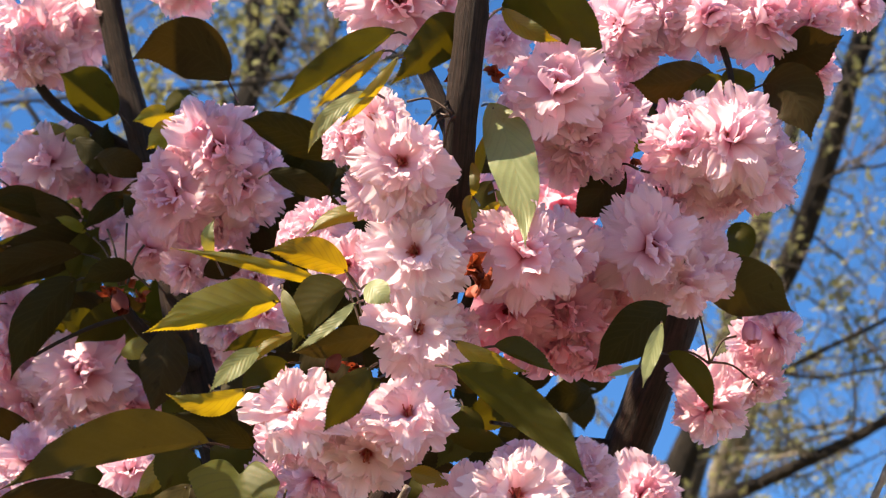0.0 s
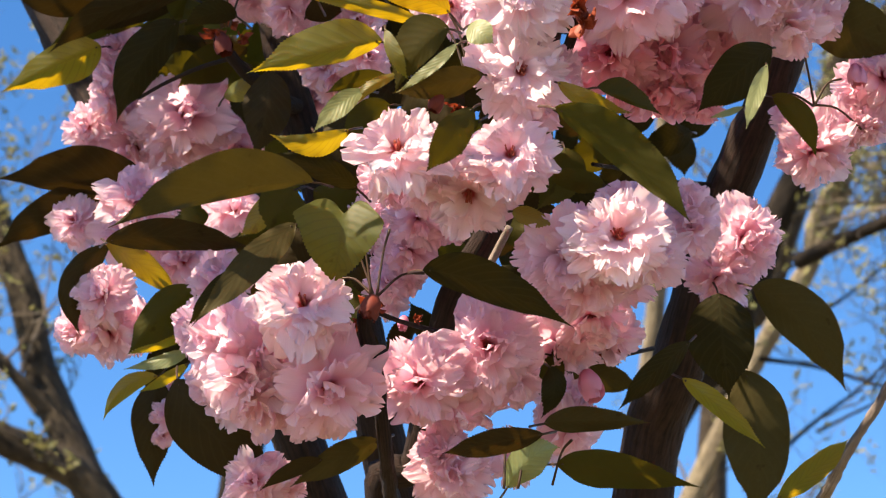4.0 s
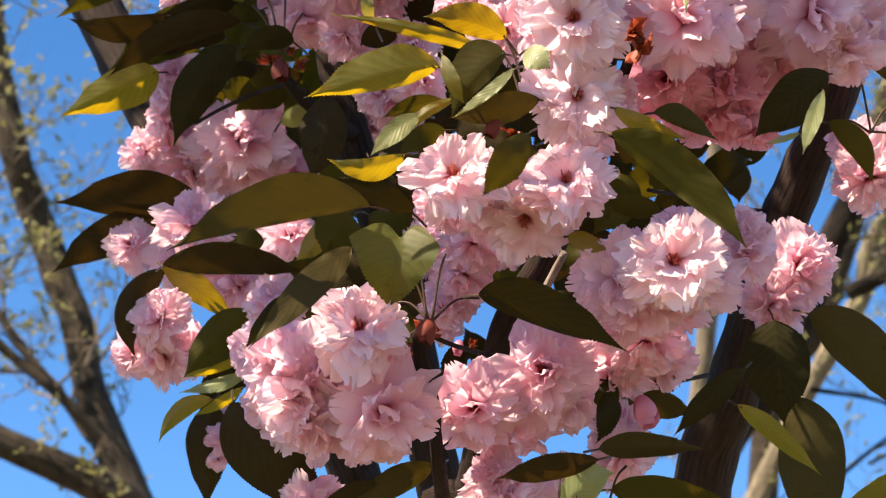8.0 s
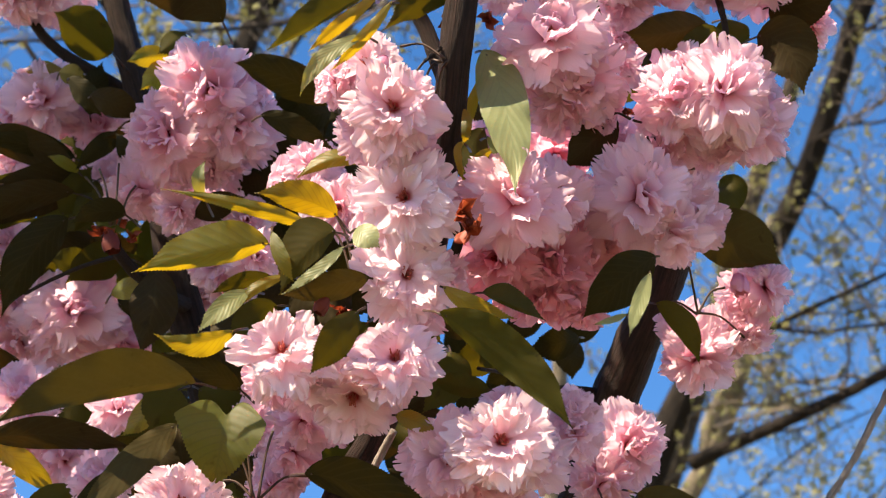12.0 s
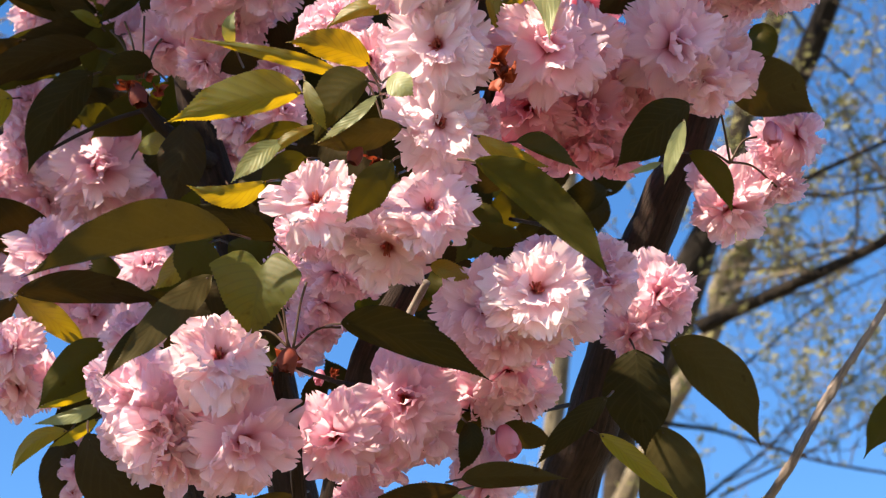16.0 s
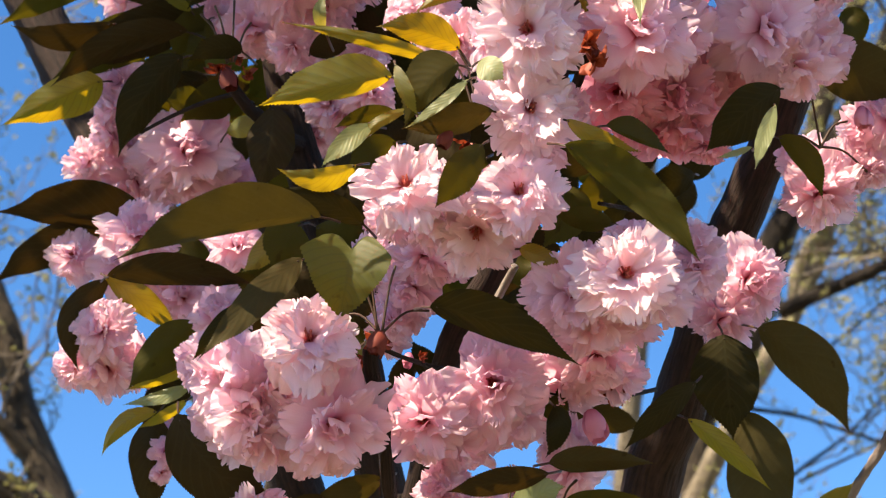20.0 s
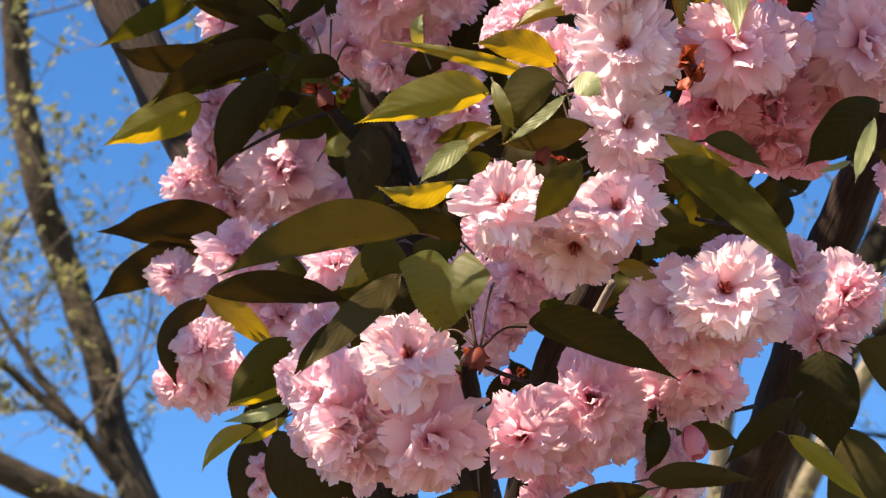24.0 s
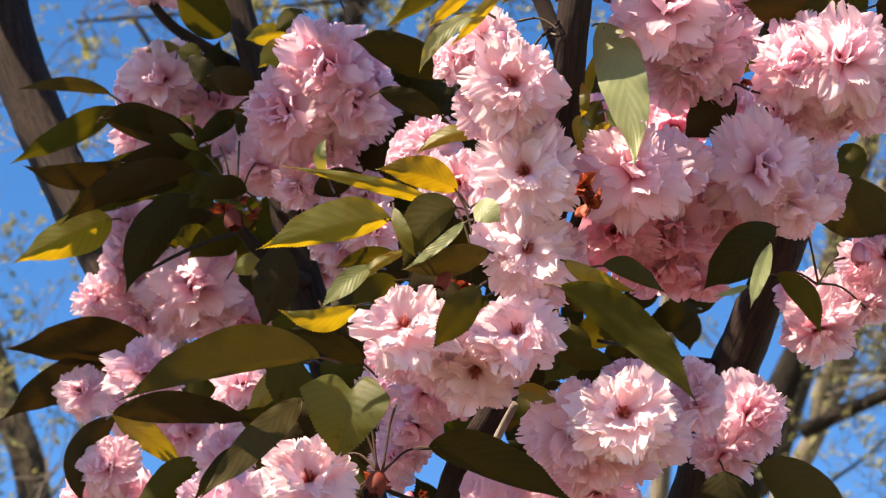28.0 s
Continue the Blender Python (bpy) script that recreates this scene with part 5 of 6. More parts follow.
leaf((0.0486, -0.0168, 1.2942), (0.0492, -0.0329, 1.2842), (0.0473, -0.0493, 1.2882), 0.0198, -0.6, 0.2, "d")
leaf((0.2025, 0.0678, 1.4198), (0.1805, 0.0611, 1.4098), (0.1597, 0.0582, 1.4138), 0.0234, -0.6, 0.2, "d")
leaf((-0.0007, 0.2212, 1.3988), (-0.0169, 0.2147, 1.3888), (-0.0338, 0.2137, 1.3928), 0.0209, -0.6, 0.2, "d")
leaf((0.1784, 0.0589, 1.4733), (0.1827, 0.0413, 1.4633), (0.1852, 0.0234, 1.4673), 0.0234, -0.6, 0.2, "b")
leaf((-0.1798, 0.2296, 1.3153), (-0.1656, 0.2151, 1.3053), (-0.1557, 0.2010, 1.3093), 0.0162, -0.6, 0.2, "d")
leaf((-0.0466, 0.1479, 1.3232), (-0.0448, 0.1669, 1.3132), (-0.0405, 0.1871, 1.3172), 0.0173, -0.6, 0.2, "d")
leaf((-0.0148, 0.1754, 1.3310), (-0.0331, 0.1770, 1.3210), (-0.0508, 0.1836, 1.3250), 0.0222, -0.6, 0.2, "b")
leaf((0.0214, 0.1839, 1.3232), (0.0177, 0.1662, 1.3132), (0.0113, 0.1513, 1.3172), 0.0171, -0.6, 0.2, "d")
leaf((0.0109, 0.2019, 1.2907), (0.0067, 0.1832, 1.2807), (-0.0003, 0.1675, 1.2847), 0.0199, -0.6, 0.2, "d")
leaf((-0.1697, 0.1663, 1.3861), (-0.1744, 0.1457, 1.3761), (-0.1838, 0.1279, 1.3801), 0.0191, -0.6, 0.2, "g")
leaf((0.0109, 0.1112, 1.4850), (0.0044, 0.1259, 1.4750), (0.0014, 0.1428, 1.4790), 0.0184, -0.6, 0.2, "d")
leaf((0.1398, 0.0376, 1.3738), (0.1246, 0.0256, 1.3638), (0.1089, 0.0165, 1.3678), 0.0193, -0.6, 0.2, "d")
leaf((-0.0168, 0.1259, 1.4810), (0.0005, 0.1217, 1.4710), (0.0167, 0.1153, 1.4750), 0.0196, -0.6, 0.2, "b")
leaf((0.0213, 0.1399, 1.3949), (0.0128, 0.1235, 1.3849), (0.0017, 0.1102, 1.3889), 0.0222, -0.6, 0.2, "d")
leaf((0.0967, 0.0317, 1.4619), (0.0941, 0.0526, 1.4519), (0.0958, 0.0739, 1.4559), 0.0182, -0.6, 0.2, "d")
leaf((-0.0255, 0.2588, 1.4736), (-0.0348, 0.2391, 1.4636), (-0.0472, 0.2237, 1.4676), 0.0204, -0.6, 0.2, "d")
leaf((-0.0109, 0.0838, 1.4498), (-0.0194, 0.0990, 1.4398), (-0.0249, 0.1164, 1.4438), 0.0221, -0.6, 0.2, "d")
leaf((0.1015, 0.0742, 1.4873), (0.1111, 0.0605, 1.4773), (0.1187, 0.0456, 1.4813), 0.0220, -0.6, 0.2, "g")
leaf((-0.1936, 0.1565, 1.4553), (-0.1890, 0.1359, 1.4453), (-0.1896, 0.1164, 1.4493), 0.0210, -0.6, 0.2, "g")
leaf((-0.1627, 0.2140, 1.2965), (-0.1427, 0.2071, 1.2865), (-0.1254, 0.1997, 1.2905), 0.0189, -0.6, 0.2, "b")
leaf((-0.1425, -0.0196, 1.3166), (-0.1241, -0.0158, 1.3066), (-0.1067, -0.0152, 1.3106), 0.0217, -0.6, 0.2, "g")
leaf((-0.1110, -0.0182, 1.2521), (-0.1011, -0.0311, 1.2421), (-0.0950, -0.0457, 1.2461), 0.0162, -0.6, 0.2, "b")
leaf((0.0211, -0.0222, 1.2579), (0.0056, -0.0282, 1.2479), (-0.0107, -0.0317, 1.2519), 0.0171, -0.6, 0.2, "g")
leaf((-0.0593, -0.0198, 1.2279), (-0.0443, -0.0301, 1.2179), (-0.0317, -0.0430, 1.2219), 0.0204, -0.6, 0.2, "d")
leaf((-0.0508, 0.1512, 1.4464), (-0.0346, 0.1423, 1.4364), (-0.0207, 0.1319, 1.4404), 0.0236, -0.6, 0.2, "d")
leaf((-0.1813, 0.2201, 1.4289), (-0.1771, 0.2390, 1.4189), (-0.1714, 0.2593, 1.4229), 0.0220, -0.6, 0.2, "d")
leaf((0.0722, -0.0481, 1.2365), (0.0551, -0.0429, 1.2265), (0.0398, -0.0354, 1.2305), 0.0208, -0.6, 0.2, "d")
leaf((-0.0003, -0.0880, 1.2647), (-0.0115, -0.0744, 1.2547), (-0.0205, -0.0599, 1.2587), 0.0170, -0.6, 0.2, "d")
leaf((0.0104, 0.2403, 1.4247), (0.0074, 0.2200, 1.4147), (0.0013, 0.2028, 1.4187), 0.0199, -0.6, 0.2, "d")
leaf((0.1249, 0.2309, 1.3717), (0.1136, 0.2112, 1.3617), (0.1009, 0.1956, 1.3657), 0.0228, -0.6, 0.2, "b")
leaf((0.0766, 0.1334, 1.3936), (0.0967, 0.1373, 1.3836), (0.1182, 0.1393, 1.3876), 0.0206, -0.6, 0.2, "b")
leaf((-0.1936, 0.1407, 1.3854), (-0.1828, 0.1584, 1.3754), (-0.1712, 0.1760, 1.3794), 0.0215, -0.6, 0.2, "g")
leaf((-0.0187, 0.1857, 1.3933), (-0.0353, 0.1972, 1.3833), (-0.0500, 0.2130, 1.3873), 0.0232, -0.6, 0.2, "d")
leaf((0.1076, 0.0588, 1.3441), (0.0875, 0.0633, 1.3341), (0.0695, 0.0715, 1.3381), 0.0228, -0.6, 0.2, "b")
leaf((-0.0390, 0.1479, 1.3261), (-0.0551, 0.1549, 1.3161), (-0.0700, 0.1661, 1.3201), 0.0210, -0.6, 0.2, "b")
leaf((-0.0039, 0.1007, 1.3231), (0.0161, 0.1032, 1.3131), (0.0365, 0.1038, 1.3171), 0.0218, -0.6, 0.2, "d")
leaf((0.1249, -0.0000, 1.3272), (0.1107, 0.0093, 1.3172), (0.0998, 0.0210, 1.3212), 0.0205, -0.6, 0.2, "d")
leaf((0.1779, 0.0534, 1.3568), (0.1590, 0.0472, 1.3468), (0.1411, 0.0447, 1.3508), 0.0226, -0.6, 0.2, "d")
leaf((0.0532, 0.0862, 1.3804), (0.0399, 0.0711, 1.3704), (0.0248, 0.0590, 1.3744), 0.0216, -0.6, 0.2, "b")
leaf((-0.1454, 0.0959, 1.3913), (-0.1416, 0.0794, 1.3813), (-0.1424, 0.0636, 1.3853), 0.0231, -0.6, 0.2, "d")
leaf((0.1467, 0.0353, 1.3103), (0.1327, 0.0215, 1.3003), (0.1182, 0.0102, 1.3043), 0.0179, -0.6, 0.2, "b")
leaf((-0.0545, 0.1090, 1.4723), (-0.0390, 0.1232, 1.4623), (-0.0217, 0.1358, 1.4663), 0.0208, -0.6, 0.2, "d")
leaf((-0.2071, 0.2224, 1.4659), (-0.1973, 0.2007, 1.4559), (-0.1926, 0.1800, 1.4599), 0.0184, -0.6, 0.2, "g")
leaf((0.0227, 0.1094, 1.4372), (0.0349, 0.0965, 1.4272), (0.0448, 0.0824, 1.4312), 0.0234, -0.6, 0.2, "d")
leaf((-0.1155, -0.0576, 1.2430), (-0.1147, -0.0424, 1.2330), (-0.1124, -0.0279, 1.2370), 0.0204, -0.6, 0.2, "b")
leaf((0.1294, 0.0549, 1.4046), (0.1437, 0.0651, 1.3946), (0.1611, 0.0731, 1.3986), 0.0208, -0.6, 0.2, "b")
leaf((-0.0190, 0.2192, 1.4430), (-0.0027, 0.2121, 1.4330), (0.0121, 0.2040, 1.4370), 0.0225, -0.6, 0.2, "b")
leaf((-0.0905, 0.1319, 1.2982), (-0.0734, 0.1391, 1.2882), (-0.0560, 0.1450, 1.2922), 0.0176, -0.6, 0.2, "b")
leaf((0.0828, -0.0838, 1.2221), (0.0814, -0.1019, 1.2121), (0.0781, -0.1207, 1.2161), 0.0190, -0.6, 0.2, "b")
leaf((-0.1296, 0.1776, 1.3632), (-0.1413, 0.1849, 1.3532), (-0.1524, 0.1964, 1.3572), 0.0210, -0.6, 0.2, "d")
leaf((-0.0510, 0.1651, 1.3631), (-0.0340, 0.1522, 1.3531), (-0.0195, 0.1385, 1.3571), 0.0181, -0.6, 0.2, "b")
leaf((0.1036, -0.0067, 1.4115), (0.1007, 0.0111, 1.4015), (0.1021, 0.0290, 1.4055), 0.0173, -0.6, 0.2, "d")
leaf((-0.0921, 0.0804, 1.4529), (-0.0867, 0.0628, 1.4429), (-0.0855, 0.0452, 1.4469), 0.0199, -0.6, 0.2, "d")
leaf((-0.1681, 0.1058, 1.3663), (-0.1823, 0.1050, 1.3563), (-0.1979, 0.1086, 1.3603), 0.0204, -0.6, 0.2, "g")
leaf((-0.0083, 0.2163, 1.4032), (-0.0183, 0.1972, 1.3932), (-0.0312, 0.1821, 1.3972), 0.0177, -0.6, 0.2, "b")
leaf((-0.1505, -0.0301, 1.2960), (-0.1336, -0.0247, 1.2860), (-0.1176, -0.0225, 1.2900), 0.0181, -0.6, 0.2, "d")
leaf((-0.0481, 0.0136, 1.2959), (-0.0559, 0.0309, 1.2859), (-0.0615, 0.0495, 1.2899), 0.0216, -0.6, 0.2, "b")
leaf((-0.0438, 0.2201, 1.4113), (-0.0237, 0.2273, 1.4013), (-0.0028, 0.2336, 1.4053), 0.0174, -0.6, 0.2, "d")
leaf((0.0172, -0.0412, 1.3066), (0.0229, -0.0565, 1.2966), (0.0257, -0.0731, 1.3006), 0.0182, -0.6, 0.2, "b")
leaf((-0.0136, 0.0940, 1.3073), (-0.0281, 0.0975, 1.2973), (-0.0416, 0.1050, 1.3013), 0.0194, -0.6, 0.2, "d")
leaf((-0.1740, 0.1281, 1.4024), (-0.1862, 0.1179, 1.3924), (-0.2018, 0.1118, 1.3964), 0.0224, -0.6, 0.2, "b")
leaf((-0.0126, 0.0854, 1.3889), (-0.0114, 0.1054, 1.3789), (-0.0070, 0.1259, 1.3829), 0.0177, -0.6, 0.2, "d")
leaf((-0.0318, -0.0445, 1.2184), (-0.0458, -0.0430, 1.2084), (-0.0598, -0.0392, 1.2124), 0.0194, -0.6, 0.2, "b")
leaf((-0.1083, 0.0090, 1.4083), (-0.1005, -0.0082, 1.3983), (-0.0970, -0.0263, 1.4023), 0.0209, -0.6, 0.2, "d")

# ---- stalks, bud scales, buds ----
stalk((-0.0350, -0.0465, 1.0600), (-0.0580, -0.0375, 1.0700))
stalk((-0.0350, -0.0465, 1.0600), (-0.0485, -0.0186, 1.0700))
stalk((-0.0362, -0.0465, 1.0600), (-0.0422, -0.0123, 1.0700))
stalk((-0.0347, -0.0478, 1.0900), (-0.0272, -0.0094, 1.1000))
stalk((-0.0356, -0.0491, 1.1200), (-0.0080, -0.0363, 1.1300))
stalk((-0.0776, -0.0665, 1.0800), (-0.0799, -0.0896, 1.0900))
stalk((-0.0706, -0.0659, 1.0700), (-0.0706, -0.0871, 1.0800))
stalk((-0.0414, -0.0510, 1.0900), (-0.0661, -0.0839, 1.1000))
stalk((0.0192, 0.0791, 1.0700), (0.0089, 0.1116, 1.0800))
stalk((0.0173, 0.0790, 1.0900), (0.0052, 0.1072, 1.1000))
stalk((0.0154, 0.0790, 1.0900), (0.0246, 0.1072, 1.1000))
stalk((0.0202, 0.0791, 1.0700), (0.0305, 0.0830, 1.0800))
stalk((0.0178, 0.0782, 1.0800), (-0.0013, 0.0725, 1.0900))
stalk((-0.1362, 0.1189, 1.2200), (-0.1463, 0.1561, 1.2300))
stalk((-0.1344, 0.1189, 1.2200), (-0.1336, 0.1597, 1.2300))
stalk((-0.1395, 0.1201, 1.2400), (-0.1579, 0.1531, 1.2500))
stalk((-0.1347, 0.1209, 1.2400), (-0.1248, 0.1476, 1.2500))
stalk((0.2207, 0.0994, 1.1600), (0.2302, 0.0624, 1.1700))
stalk((0.2321, 0.0629, 1.1800), (0.2632, 0.0477, 1.1900))
stalk((0.2282, 0.0611, 1.1600), (0.2053, 0.0658, 1.1700))
stalk((0.2321, 0.0622, 1.1800), (0.2509, 0.0792, 1.1900))
stalk((0.0751, -0.1301, 1.0800), (0.0645, -0.1570, 1.0900))
stalk((0.0362, -0.1542, 1.0600), (0.0381, -0.1320, 1.0700))
stalk((0.0440, -0.1542, 1.0600), (0.0523, -0.1289, 1.0700))
stalk((0.0672, 0.2016, 1.0800), (0.0522, 0.1952, 1.0900))
stalk((0.0685, 0.2016, 1.0800), (0.0570, 0.1886, 1.0900))
stalk((0.0699, 0.2032, 1.0800), (0.0443, 0.2118, 1.0900))
stalk((0.0714, 0.2015, 1.0800), (0.0651, 0.1836, 1.0900))
stalk((0.1835, 0.1767, 1.1300), (0.1677, 0.1749, 1.1400))
stalk((0.1866, 0.1774, 1.1400), (0.2050, 0.1620, 1.1500))
stalk((0.2077, 0.1332, 1.1400), (0.2254, 0.1496, 1.1500))
stalk((0.2043, 0.1349, 1.1400), (0.1965, 0.1690, 1.1500))
stalk((0.2451, 0.2296, 1.1400), (0.2500, 0.2139, 1.1500))
stalk((0.2468, 0.2296, 1.1400), (0.2292, 0.2176, 1.1500))
bud_scales(-0.1362, 0.1117, 1.2200, 0.0105)
bud_scales(-0.1446, 0.1165, 1.2400, 0.0124)
bud_scales(-0.1266, 0.1137, 1.2500, 0.0074)
bud_scales(-0.0346, -0.0504, 1.0500, 0.0105)
bud_scales(-0.0428, -0.0627, 1.0700, 0.0076)
bud_scales(0.0770, 0.1110, 1.0300, 0.0109)
bud_scales(0.0813, 0.1004, 1.0300, 0.0109)
bud_scales(0.0943, 0.1059, 1.1200, 0.0073)
bud_scales(0.0811, 0.1290, 1.1200, 0.0066)
bud_scales(0.0019, 0.0595, 1.0700, 0.0088)
bud_scales(0.0129, 0.0577, 1.0700, 0.0082)
bud_scales(0.1028, -0.0885, 1.1600, 0.0102)
bud_scales(0.0943, -0.0851, 1.1600, 0.0068)
bud_scales(-0.0126, -0.0612, 1.1000, 0.0058)
bud_scales(0.0721, 0.2341, 1.1200, 0.0073)
bud_scales(0.0981, 0.2358, 1.1300, 0.0093)
bud_scales(0.0861, 0.2291, 1.1300, 0.0060)
bud_scales(-0.1717, 0.2294, 1.4200, 0.0117)
bud_scales(-0.1612, 0.2229, 1.4200, 0.0084)
bud_scales(-0.1346, 0.1241, 1.2600, 0.0074)
bud_scales(0.1816, 0.1833, 1.1400, 0.0060)
bud_scales(0.2163, 0.1370, 1.1600, 0.0055)
bud_scales(0.2485, 0.2227, 1.1500, 0.0068)
closed_bud(-0.0354, -0.0503, 1.0350, 0.0061, True)
closed_bud(0.0019, 0.0603, 1.0500, 0.0046, True)
closed_bud(-0.1367, 0.1084, 1.2150, 0.0068, True)
closed_bud(0.0801, 0.1058, 1.0300, 0.0042, True)
closed_bud(0.0893, -0.1037, 1.1400, 0.0081)
closed_bud(-0.0201, -0.0632, 1.1000, 0.0036)
closed_bud(0.2559, 0.0808, 1.1700, 0.0062)
closed_bud(0.0340, 0.1968, 1.0600, 0.0044)
closed_bud(0.0825, 0.1221, 1.1000, 0.0045)

# ---- unseen sprays added overhead to shade the bough ----
for end in ((-0.62, 0.64, 1.72), (-0.78, 0.60, 1.64), (-0.50, 0.60, 1.52), (-0.62, 0.52, 1.44), (-0.42, 0.52, 1.40), (-0.72, 0.46, 1.36), (-0.54, 0.47, 1.30), (-0.16, 0.57, 1.24)):
    shade_spray([(0.18, 0.50, 1.235), ((0.18 + end[0]) / 2, end[1] + 0.06, (end[2] + 1.25) / 2), end], 13)
shade_spray([(-0.62, 0.64, 1.72), (-0.56, 0.57, 1.74), (-0.50, 0.50, 1.72)], 14)
shade_spray([(-0.78, 0.60, 1.64), (-0.70, 0.55, 1.70), (-0.60, 0.48, 1.71)], 14)
shade_spray([(-0.62, 0.52, 1.44), (-0.60, 0.56, 1.22), (-0.47, 0.52, 1.06)], 13)
shade_spray([(-0.55, 0.38, 1.12), (-0.48, 0.35, 1.08), (-0.405, 0.325, 1.03)], 14)
shade_spray([(-0.40, 0.50, 1.25), (-0.35, 0.44, 1.20), (-0.30, 0.385, 1.14)], 12)

# ---- the bare trees behind ----
def leafling(verts, faces, at, rng, size):
    out = Vector((rng.uniform(-1, 1), rng.uniform(-1, 1), rng.uniform(-0.4, 1))).normalized()
    side = out.orthogonal().normalized()
    n = len(verts)
    verts += [at, at + out * size * 0.5 + side * size * 0.28, at + out * size, at + out * size * 0.5 - side * size * 0.28,
              at + out * size * 0.5 + out.cross(side) * size * 0.1]
    faces += [(n, n + 1, n + 4), (n + 1, n + 2, n + 4), (n + 2, n + 3, n + 4), (n + 3, n, n + 4)]


def bare_tree(label, twigs, bark, seed):
    t = tagged(new("bare_tree"), label, "tree")
    t["twigs"], t["seed"] = twigs, seed
    tree_bark[t.name] = bark
    tree_lines[t.name] = []
    return t


tree_lines, tree_bark = {}, {}


def far_branch(t, name, points):
    pts = list(points)
    if name == "trunk":
        foot = pts[-1][0]
        below = pts[-2][0]
        slope = (foot - below).normalized()
        low = foot + slope * 0.8
        ground_point = Vector((low.x + slope.x * 0.5, low.y, -0.05))
        pts += [(low, pts[-1][1] * 1.15), (ground_point, pts[-1][1] * 1.7)]
        top = pts[0][0] + (pts[0][0] - pts[1][0]) * 2.0
        pts = [(top, pts[0][1] * 0.5)] + pts
        t.location = (ground_point.x, ground_point.y, 0)
        bpy.context.view_layer.update()
    branch(name, pts, t, tree_bark[t.name], 12, 8, 0.22)
    tree_lines[t.name].append(smooth_line(pts, 8))


def shoot(verts, faces, uvs, lv, lf, at, way, length, rad, rng, depth):
    """A crooked twig with its side twigs and young leaves."""
    line, here, d = [], at.copy(), way.normalized()
    n = 9 if depth == 2 else 6
    for i in range(n + 1):
        line.append((*here, rad * (1 - 0.8 * i / n)))
        d = (d + Vector((rng.uniform(-1, 1), rng.uniform(-1, 1), rng.uniform(-0.7, 1.0))) * 0.55).normalized()
        here = here + d * (length / n)
        if depth and i > 0 and rng.random() < 0.7:
            turn = Vector((rng.uniform(-1, 1), rng.uniform(-1, 1), rng.uniform(-0.5, 1))).normalized()
            shoot(verts, faces, uvs, lv, lf, here, d + turn * 1.1, length * rng.uniform(0.25, 0.5), rad * 0.5, rng, depth - 1)
        if depth == 0 and rng.random() < 0.24:
            for _ in range(rng.randint(1, 2)):
                leafling(lv, lf, here + Vector((rng.uniform(-1, 1), rng.uniform(-1, 1), rng.uniform(-1, 1))) * 0.012, rng, rng.uniform(0.018, 0.045))
    tube(verts, faces, uvs, line, 5 if depth else 3)


def finish_tree(t):
    rng = random.Random(900 + t["seed"])
    verts, faces, uvs, lv, lf = [], [], [], [], []
    lines = tree_lines[t.name]
    for k in range(t["twigs"]):
        line = lines[k % len(lines)]
        row = line[rng.randint(2, max(3, int(len(line) * 0.8)))]
        a = rng.uniform(0, 6.3)
        way = Vector((math.cos(a), 0.5 * math.sin(a), rng.uniform(-0.2, 0.9)))
        shoot(verts, faces, uvs, lv, lf, Vector(row[:3]), way, rng.uniform(0.3, 0.8), min(0.0070, row[3] * 0.6), rng, 2)
    piece("twig_tangle", mesh_from("twig_tangle", verts, faces, uvs, FAR_TWIG), t, label="fine bare twigs", kind="stuff")
    piece("young_foliage", mesh_from("young_foliage", lv, lf, None, YOUNG, False), t, label="sparse yellow-green young leaves", kind="stuff")
    del t["twigs"], t["seed"]



tree = bare_tree("grey-brown leaning tree with bare twigs in early leaf", 32, FAR_BARK, 1)
far_branch(tree, "trunk", [(spot(-1.8925, 1.1702, 6.9000), 0.0443), (spot(-1.8668, 0.7180, 6.9000), 0.0496), (spot(-1.7687, 0.3220, 6.8000), 0.0542), (spot(-1.6685, -0.0029, 6.8000), 0.0555), (spot(-1.5349, -0.2730, 6.7000), 0.0560), (spot(-1.4484, -0.5543, 6.6000), 0.0577), (spot(-1.3268, -0.8172, 6.5000), 0.0632), (spot(-1.1357, -1.1475, 6.4000), 0.0746)])
far_branch(tree, "limb", [(spot(-2.1803, -0.4342, 6.3000), 0.0412), (spot(-1.8747, -0.5950, 6.3000), 0.0494), (spot(-1.5638, -0.7514, 6.3500), 0.0539), (spot(-1.2686, -0.9095, 6.4000), 0.0613), (spot(-1.1164, -1.1284, 6.4000), 0.0669)])
far_branch(tree, "limb", [(spot(-2.1598, -0.0396, 6.6000), 0.0096), (spot(-1.9407, -0.2281, 6.6000), 0.0145), (spot(-1.7191, -0.4090, 6.5500), 0.0168), (spot(-1.5402, -0.5459, 6.5000), 0.0202), (spot(-1.3653, -0.7397, 6.5000), 0.0273), (spot(-1.2400, -0.9454, 6.4500), 0.0330)])
far_branch(tree, "limb", [(spot(-2.1186, 0.1666, 7.0000), 0.0064), (spot(-1.9546, -0.1252, 6.9000), 0.0114), (spot(-1.7534, -0.3880, 6.8000), 0.0161), (spot(-1.5674, -0.5826, 6.7000), 0.0183), (spot(-1.4555, -0.7117, 6.6000), 0.0181)])
far_branch(tree, "limb", [(spot(-1.9482, -0.2082, 6.3000), 0.0069), (spot(-1.8243, -0.2885, 6.4000), 0.0070), (spot(-1.7158, -0.4098, 6.5000), 0.0083)])
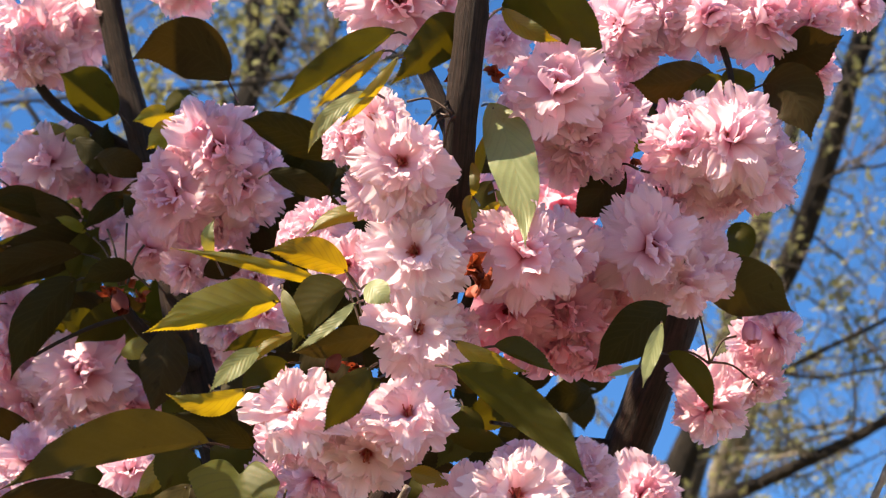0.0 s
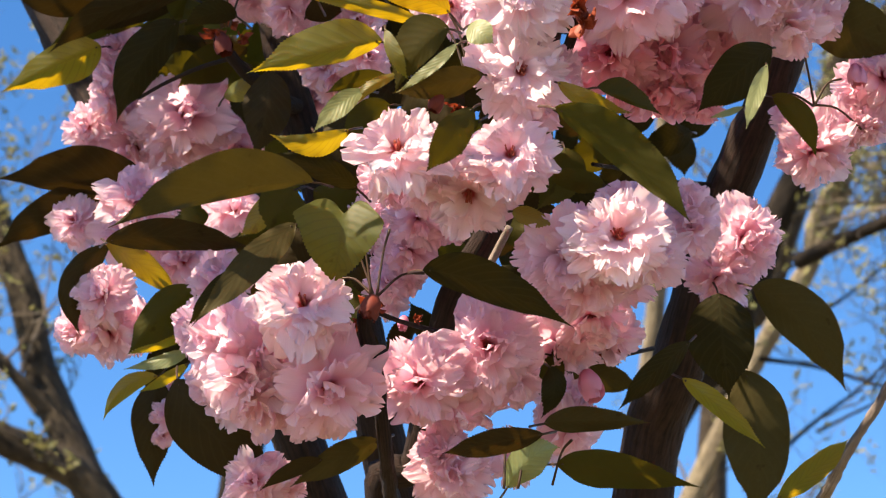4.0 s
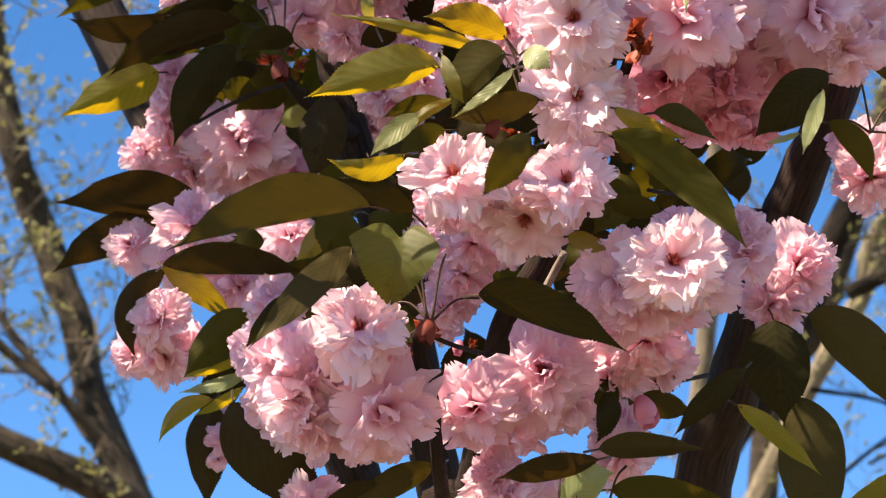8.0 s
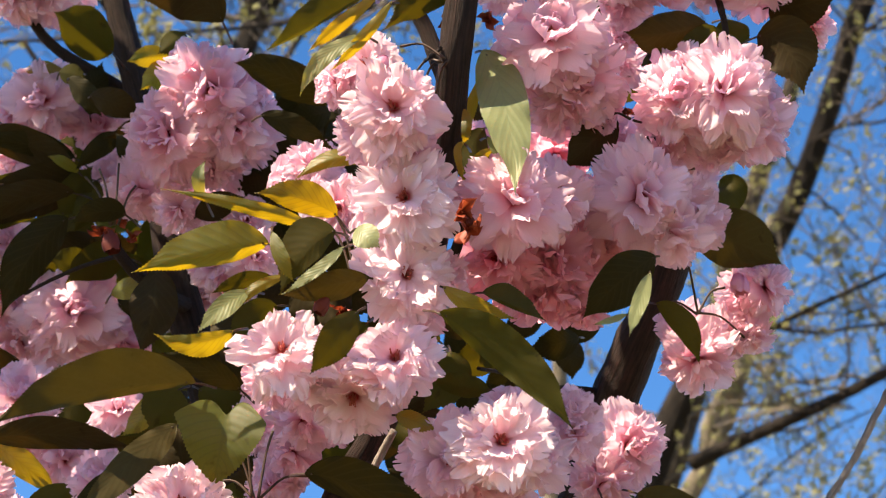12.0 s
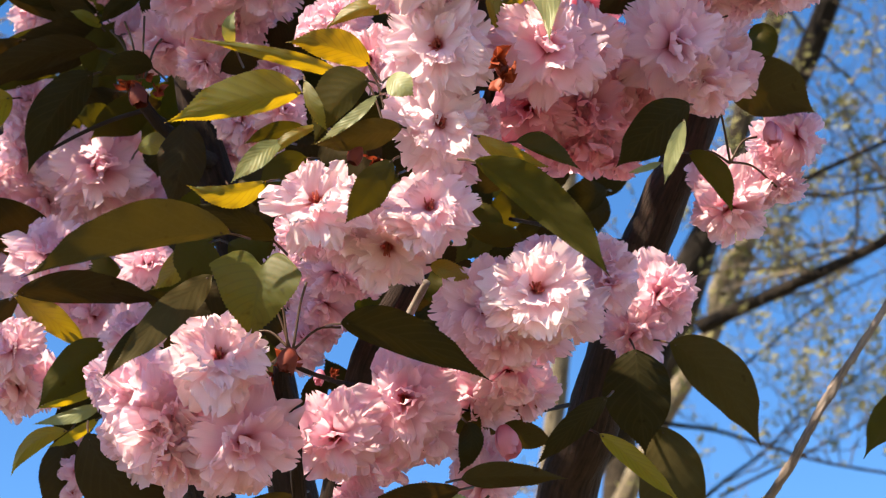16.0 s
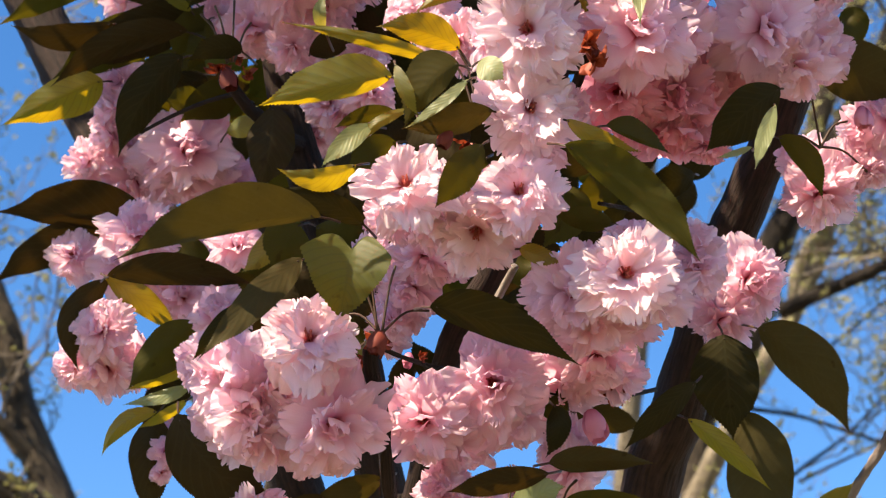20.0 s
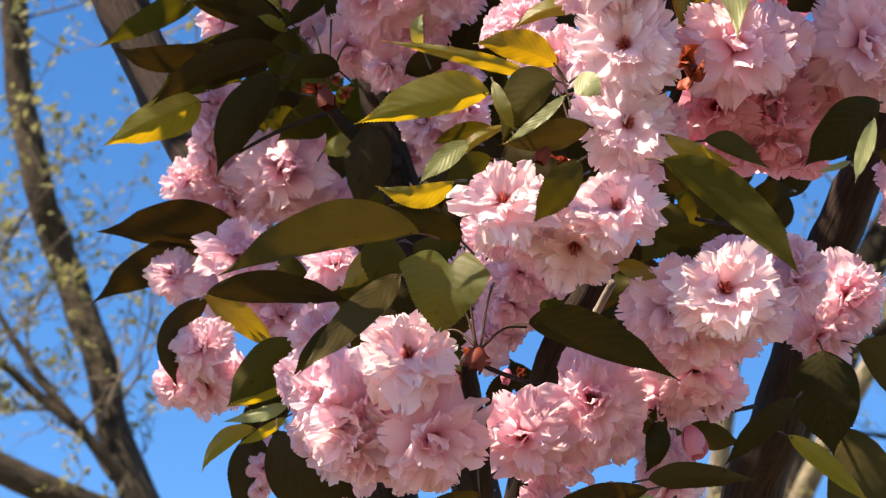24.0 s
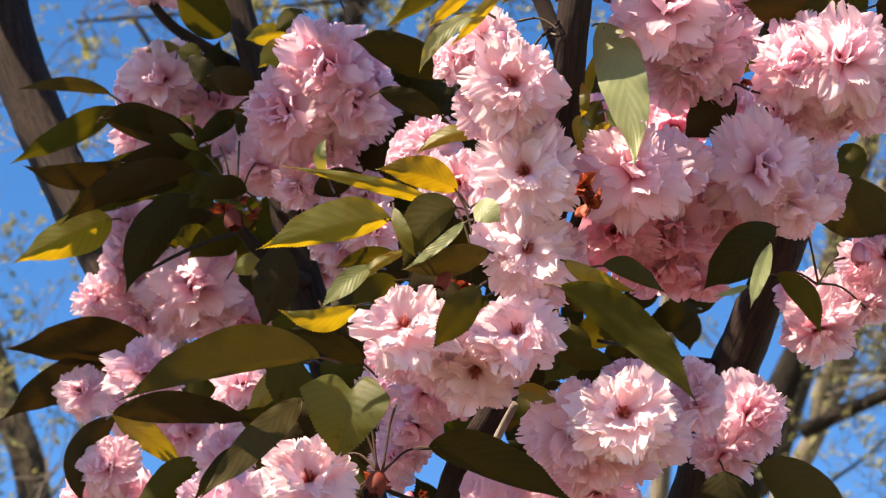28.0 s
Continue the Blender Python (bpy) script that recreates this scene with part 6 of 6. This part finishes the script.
far_branch(tree, "limb", [(spot(-1.7690, 0.2815, 6.8000), 0.0062), (spot(-1.8521, 0.1604, 6.8000), 0.0056), (spot(-1.9852, -0.0220, 6.9000), 0.0051), (spot(-2.1639, -0.1890, 7.0000), 0.0038)])
finish_tree(tree)
tree = bare_tree("dark slender tree with long bare limbs", 72, DARK_BARK, 2)
far_branch(tree, "trunk", [(spot(1.8457, 1.7540, 6.1000), 0.0367), (spot(1.6601, 1.3388, 6.1000), 0.0367), (spot(1.5468, 0.9745, 6.1500), 0.0370), (spot(1.4344, 0.6466, 6.2000), 0.0385), (spot(1.2963, 0.3765, 6.3000), 0.0404), (spot(1.1619, 0.1732, 6.3000), 0.0453), (spot(1.0283, -0.1021, 6.3000), 0.0514), (spot(0.8789, -0.4651, 6.3000), 0.0588)])
far_branch(tree, "limb", [(spot(1.7922, 0.1698, 5.9000), 0.0140), (spot(1.5881, 0.0514, 5.9500), 0.0173), (spot(1.4007, -0.0422, 6.0000), 0.0197), (spot(1.2395, -0.1240, 6.1000), 0.0223), (spot(1.0918, -0.2011, 6.2000), 0.0283)])
far_branch(tree, "limb", [(spot(1.7392, 0.4441, 5.8000), 0.0053), (spot(1.5874, 0.3658, 5.9000), 0.0070), (spot(1.4071, 0.2841, 5.9000), 0.0086), (spot(1.3027, 0.2247, 6.0000), 0.0099), (spot(1.2145, 0.1879, 6.2000), 0.0124)])
far_branch(tree, "limb", [(spot(1.7605, 0.2579, 5.9000), 0.0043), (spot(1.5822, 0.2342, 5.9000), 0.0054), (spot(1.4460, 0.2173, 6.0000), 0.0065), (spot(1.3318, 0.2352, 6.0500), 0.0077)])
far_branch(tree, "limb", [(spot(1.5977, 1.1708, 6.1000), 0.0066), (spot(1.6750, 1.2153, 6.0000), 0.0055), (spot(1.7680, 1.2759, 5.9000), 0.0043)])
far_branch(tree, "limb", [(spot(1.4741, 0.8379, 6.1000), 0.0066), (spot(1.5613, 0.8777, 6.0000), 0.0060), (spot(1.6616, 0.8798, 5.9000), 0.0049), (spot(1.7610, 0.9521, 5.8000), 0.0037)])
far_branch(tree, "limb", [(spot(1.7221, -0.6715, 6.0000), 0.0044), (spot(1.4957, -0.6387, 6.1000), 0.0050), (spot(1.3355, -0.5980, 6.2000), 0.0057), (spot(1.1698, -0.5500, 6.3000), 0.0069), (spot(0.9827, -0.5206, 6.3000), 0.0092)])
far_branch(tree, "limb", [(spot(1.8395, -0.2316, 6.4000), 0.0035), (spot(1.6472, -0.3822, 6.4000), 0.0041), (spot(1.4746, -0.4947, 6.4000), 0.0047), (spot(1.3403, -0.6262, 6.4000), 0.0053), (spot(1.1688, -0.7270, 6.3000), 0.0069), (spot(1.0183, -0.8560, 6.3000), 0.0092)])
far_branch(tree, "limb", [(spot(1.9528, -0.5081, 6.8000), 0.0031), (spot(1.7897, -0.5673, 6.8000), 0.0037), (spot(1.6267, -0.6466, 6.8000), 0.0043), (spot(1.4425, -0.7152, 6.7000), 0.0049), (spot(1.2240, -0.8004, 6.6000), 0.0060)])
far_branch(tree, "limb", [(spot(1.8587, -0.0034, 6.6000), 0.0030), (spot(1.6806, -0.0807, 6.6000), 0.0036), (spot(1.4994, -0.1750, 6.5000), 0.0041), (spot(1.3422, -0.2852, 6.4000), 0.0047), (spot(1.1895, -0.3732, 6.3000), 0.0063)])
finish_tree(tree)
tree = bare_tree("slim grey tree trunk behind the cherry", 10, FAR_BARK, 3)
far_branch(tree, "trunk", [(spot(2.1151, 2.2020, 8.2000), 0.0319), (spot(1.9121, 1.4464, 8.2000), 0.0383), (spot(1.7207, 0.9271, 8.2000), 0.0447), (spot(1.5825, 0.4635, 8.2000), 0.0494), (spot(1.4462, 0.0057, 8.2000), 0.0526), (spot(1.3129, -0.3987, 8.2000), 0.0589)])
far_branch(tree, "limb", [(spot(2.0770, -0.0285, 8.0000), 0.0073), (spot(1.8132, -0.0195, 8.1000), 0.0088), (spot(1.5914, -0.0207, 8.2000), 0.0105)])
finish_tree(tree)
tree = bare_tree("pale grey tree trunk lit on one side", 10, PALE_BARK, 4)
far_branch(tree, "trunk", [(spot(1.4698, 0.2343, 7.2000), 0.0360), (spot(1.4149, 0.0001, 7.2000), 0.0382), (spot(1.3063, -0.2549, 7.2000), 0.0360), (spot(1.1119, -0.5941, 7.2000), 0.0382), (spot(0.9498, -0.9330, 7.2000), 0.0403), (spot(0.7988, -1.2501, 7.2000), 0.0445)])
far_branch(tree, "limb", [(spot(1.3172, -0.2230, 7.2000), 0.0324), (spot(1.3395, -0.0634, 7.2000), 0.0286), (spot(1.4276, 0.1049, 7.1000), 0.0226)])
finish_tree(tree)
tree = bare_tree("thin pale tree trunk in the distance", 4, PALE_BARK, 5)
far_branch(tree, "trunk", [(spot(0.9536, 0.1653, 9.0000), 0.0405), (spot(0.9297, -0.3127, 9.0000), 0.0453), (spot(0.8959, -0.6577, 9.0000), 0.0477), (spot(0.8396, -1.2147, 9.0000), 0.0549)])
finish_tree(tree)
tree = bare_tree("dark forked tree behind the blossoms", 34, DARK_BARK, 6)
far_branch(tree, "trunk", [(spot(-0.1530, 1.4995, 5.8000), 0.0260), (spot(-0.2151, 1.3403, 5.8000), 0.0293), (spot(-0.2941, 1.1648, 5.8000), 0.0338), (spot(-0.3465, 1.0426, 5.8000), 0.0360), (spot(-0.4339, 0.6617, 5.8000), 0.0429), (spot(-0.5203, 0.1846, 5.8000), 0.0507), (spot(-0.5885, -0.3174, 5.8000), 0.0620)])
far_branch(tree, "limb", [(spot(-0.3006, 1.5004, 5.8000), 0.0212), (spot(-0.3103, 1.3410, 5.8000), 0.0233), (spot(-0.3197, 1.2001, 5.8000), 0.0254), (spot(-0.3291, 1.0774, 5.8000), 0.0265)])
far_branch(tree, "limb", [(spot(-0.9356, 0.8522, 4.6000), 0.0038), (spot(-0.6517, 0.8717, 4.6000), 0.0042), (spot(-0.3115, 0.8965, 4.6000), 0.0046), (spot(-0.0949, 0.9422, 4.7000), 0.0047), (spot(0.1586, 0.9972, 4.7000), 0.0043), (spot(0.3934, 1.0750, 4.8000), 0.0035)])
far_branch(tree, "limb", [(spot(-0.9480, 1.4532, 5.6000), 0.0066), (spot(-0.8145, 1.2480, 5.6000), 0.0082), (spot(-0.6774, 1.0794, 5.7000), 0.0101), (spot(-0.5357, 0.8703, 5.8000), 0.0137), (spot(-0.4510, 0.6447, 5.8000), 0.0171)])
far_branch(tree, "limb", [(spot(0.0206, 1.5128, 6.0000), 0.0071), (spot(-0.0713, 1.3301, 6.0000), 0.0088), (spot(-0.1949, 1.0945, 5.9000), 0.0104), (spot(-0.3131, 0.8680, 5.8000), 0.0137)])
far_branch(tree, "limb", [(spot(-0.5356, 1.5348, 6.0000), 0.0053), (spot(-0.5004, 1.3334, 6.0000), 0.0071), (spot(-0.4224, 1.1322, 5.9000), 0.0087), (spot(-0.3812, 0.9731, 5.8000), 0.0102)])
finish_tree(tree)
tree = bare_tree("thin grey sapling behind the blossoms", 22, FAR_BARK, 7)
far_branch(tree, "trunk", [(spot(-0.0490, 0.8186, 4.4000), 0.0094), (spot(-0.0958, 0.7129, 4.4000), 0.0111), (spot(-0.1293, 0.6077, 4.4000), 0.0128), (spot(-0.1627, 0.5030, 4.4000), 0.0137), (spot(-0.1964, 0.3209, 4.4000), 0.0154), (spot(-0.2559, 0.0126, 4.5000), 0.0201), (spot(-0.3095, -0.2463, 4.5000), 0.0245)])
far_branch(tree, "limb", [(spot(-0.7798, 0.8474, 4.5000), 0.0060), (spot(-0.6779, 0.6873, 4.5000), 0.0073), (spot(-0.5759, 0.5011, 4.5000), 0.0086), (spot(-0.4809, 0.3156, 4.5000), 0.0099), (spot(-0.3727, 0.0916, 4.5000), 0.0119)])
far_branch(tree, "limb", [(spot(0.0994, 0.9996, 4.5000), 0.0041), (spot(0.0175, 0.9081, 4.4500), 0.0057), (spot(-0.0463, 0.8186, 4.4000), 0.0073)])
finish_tree(tree)
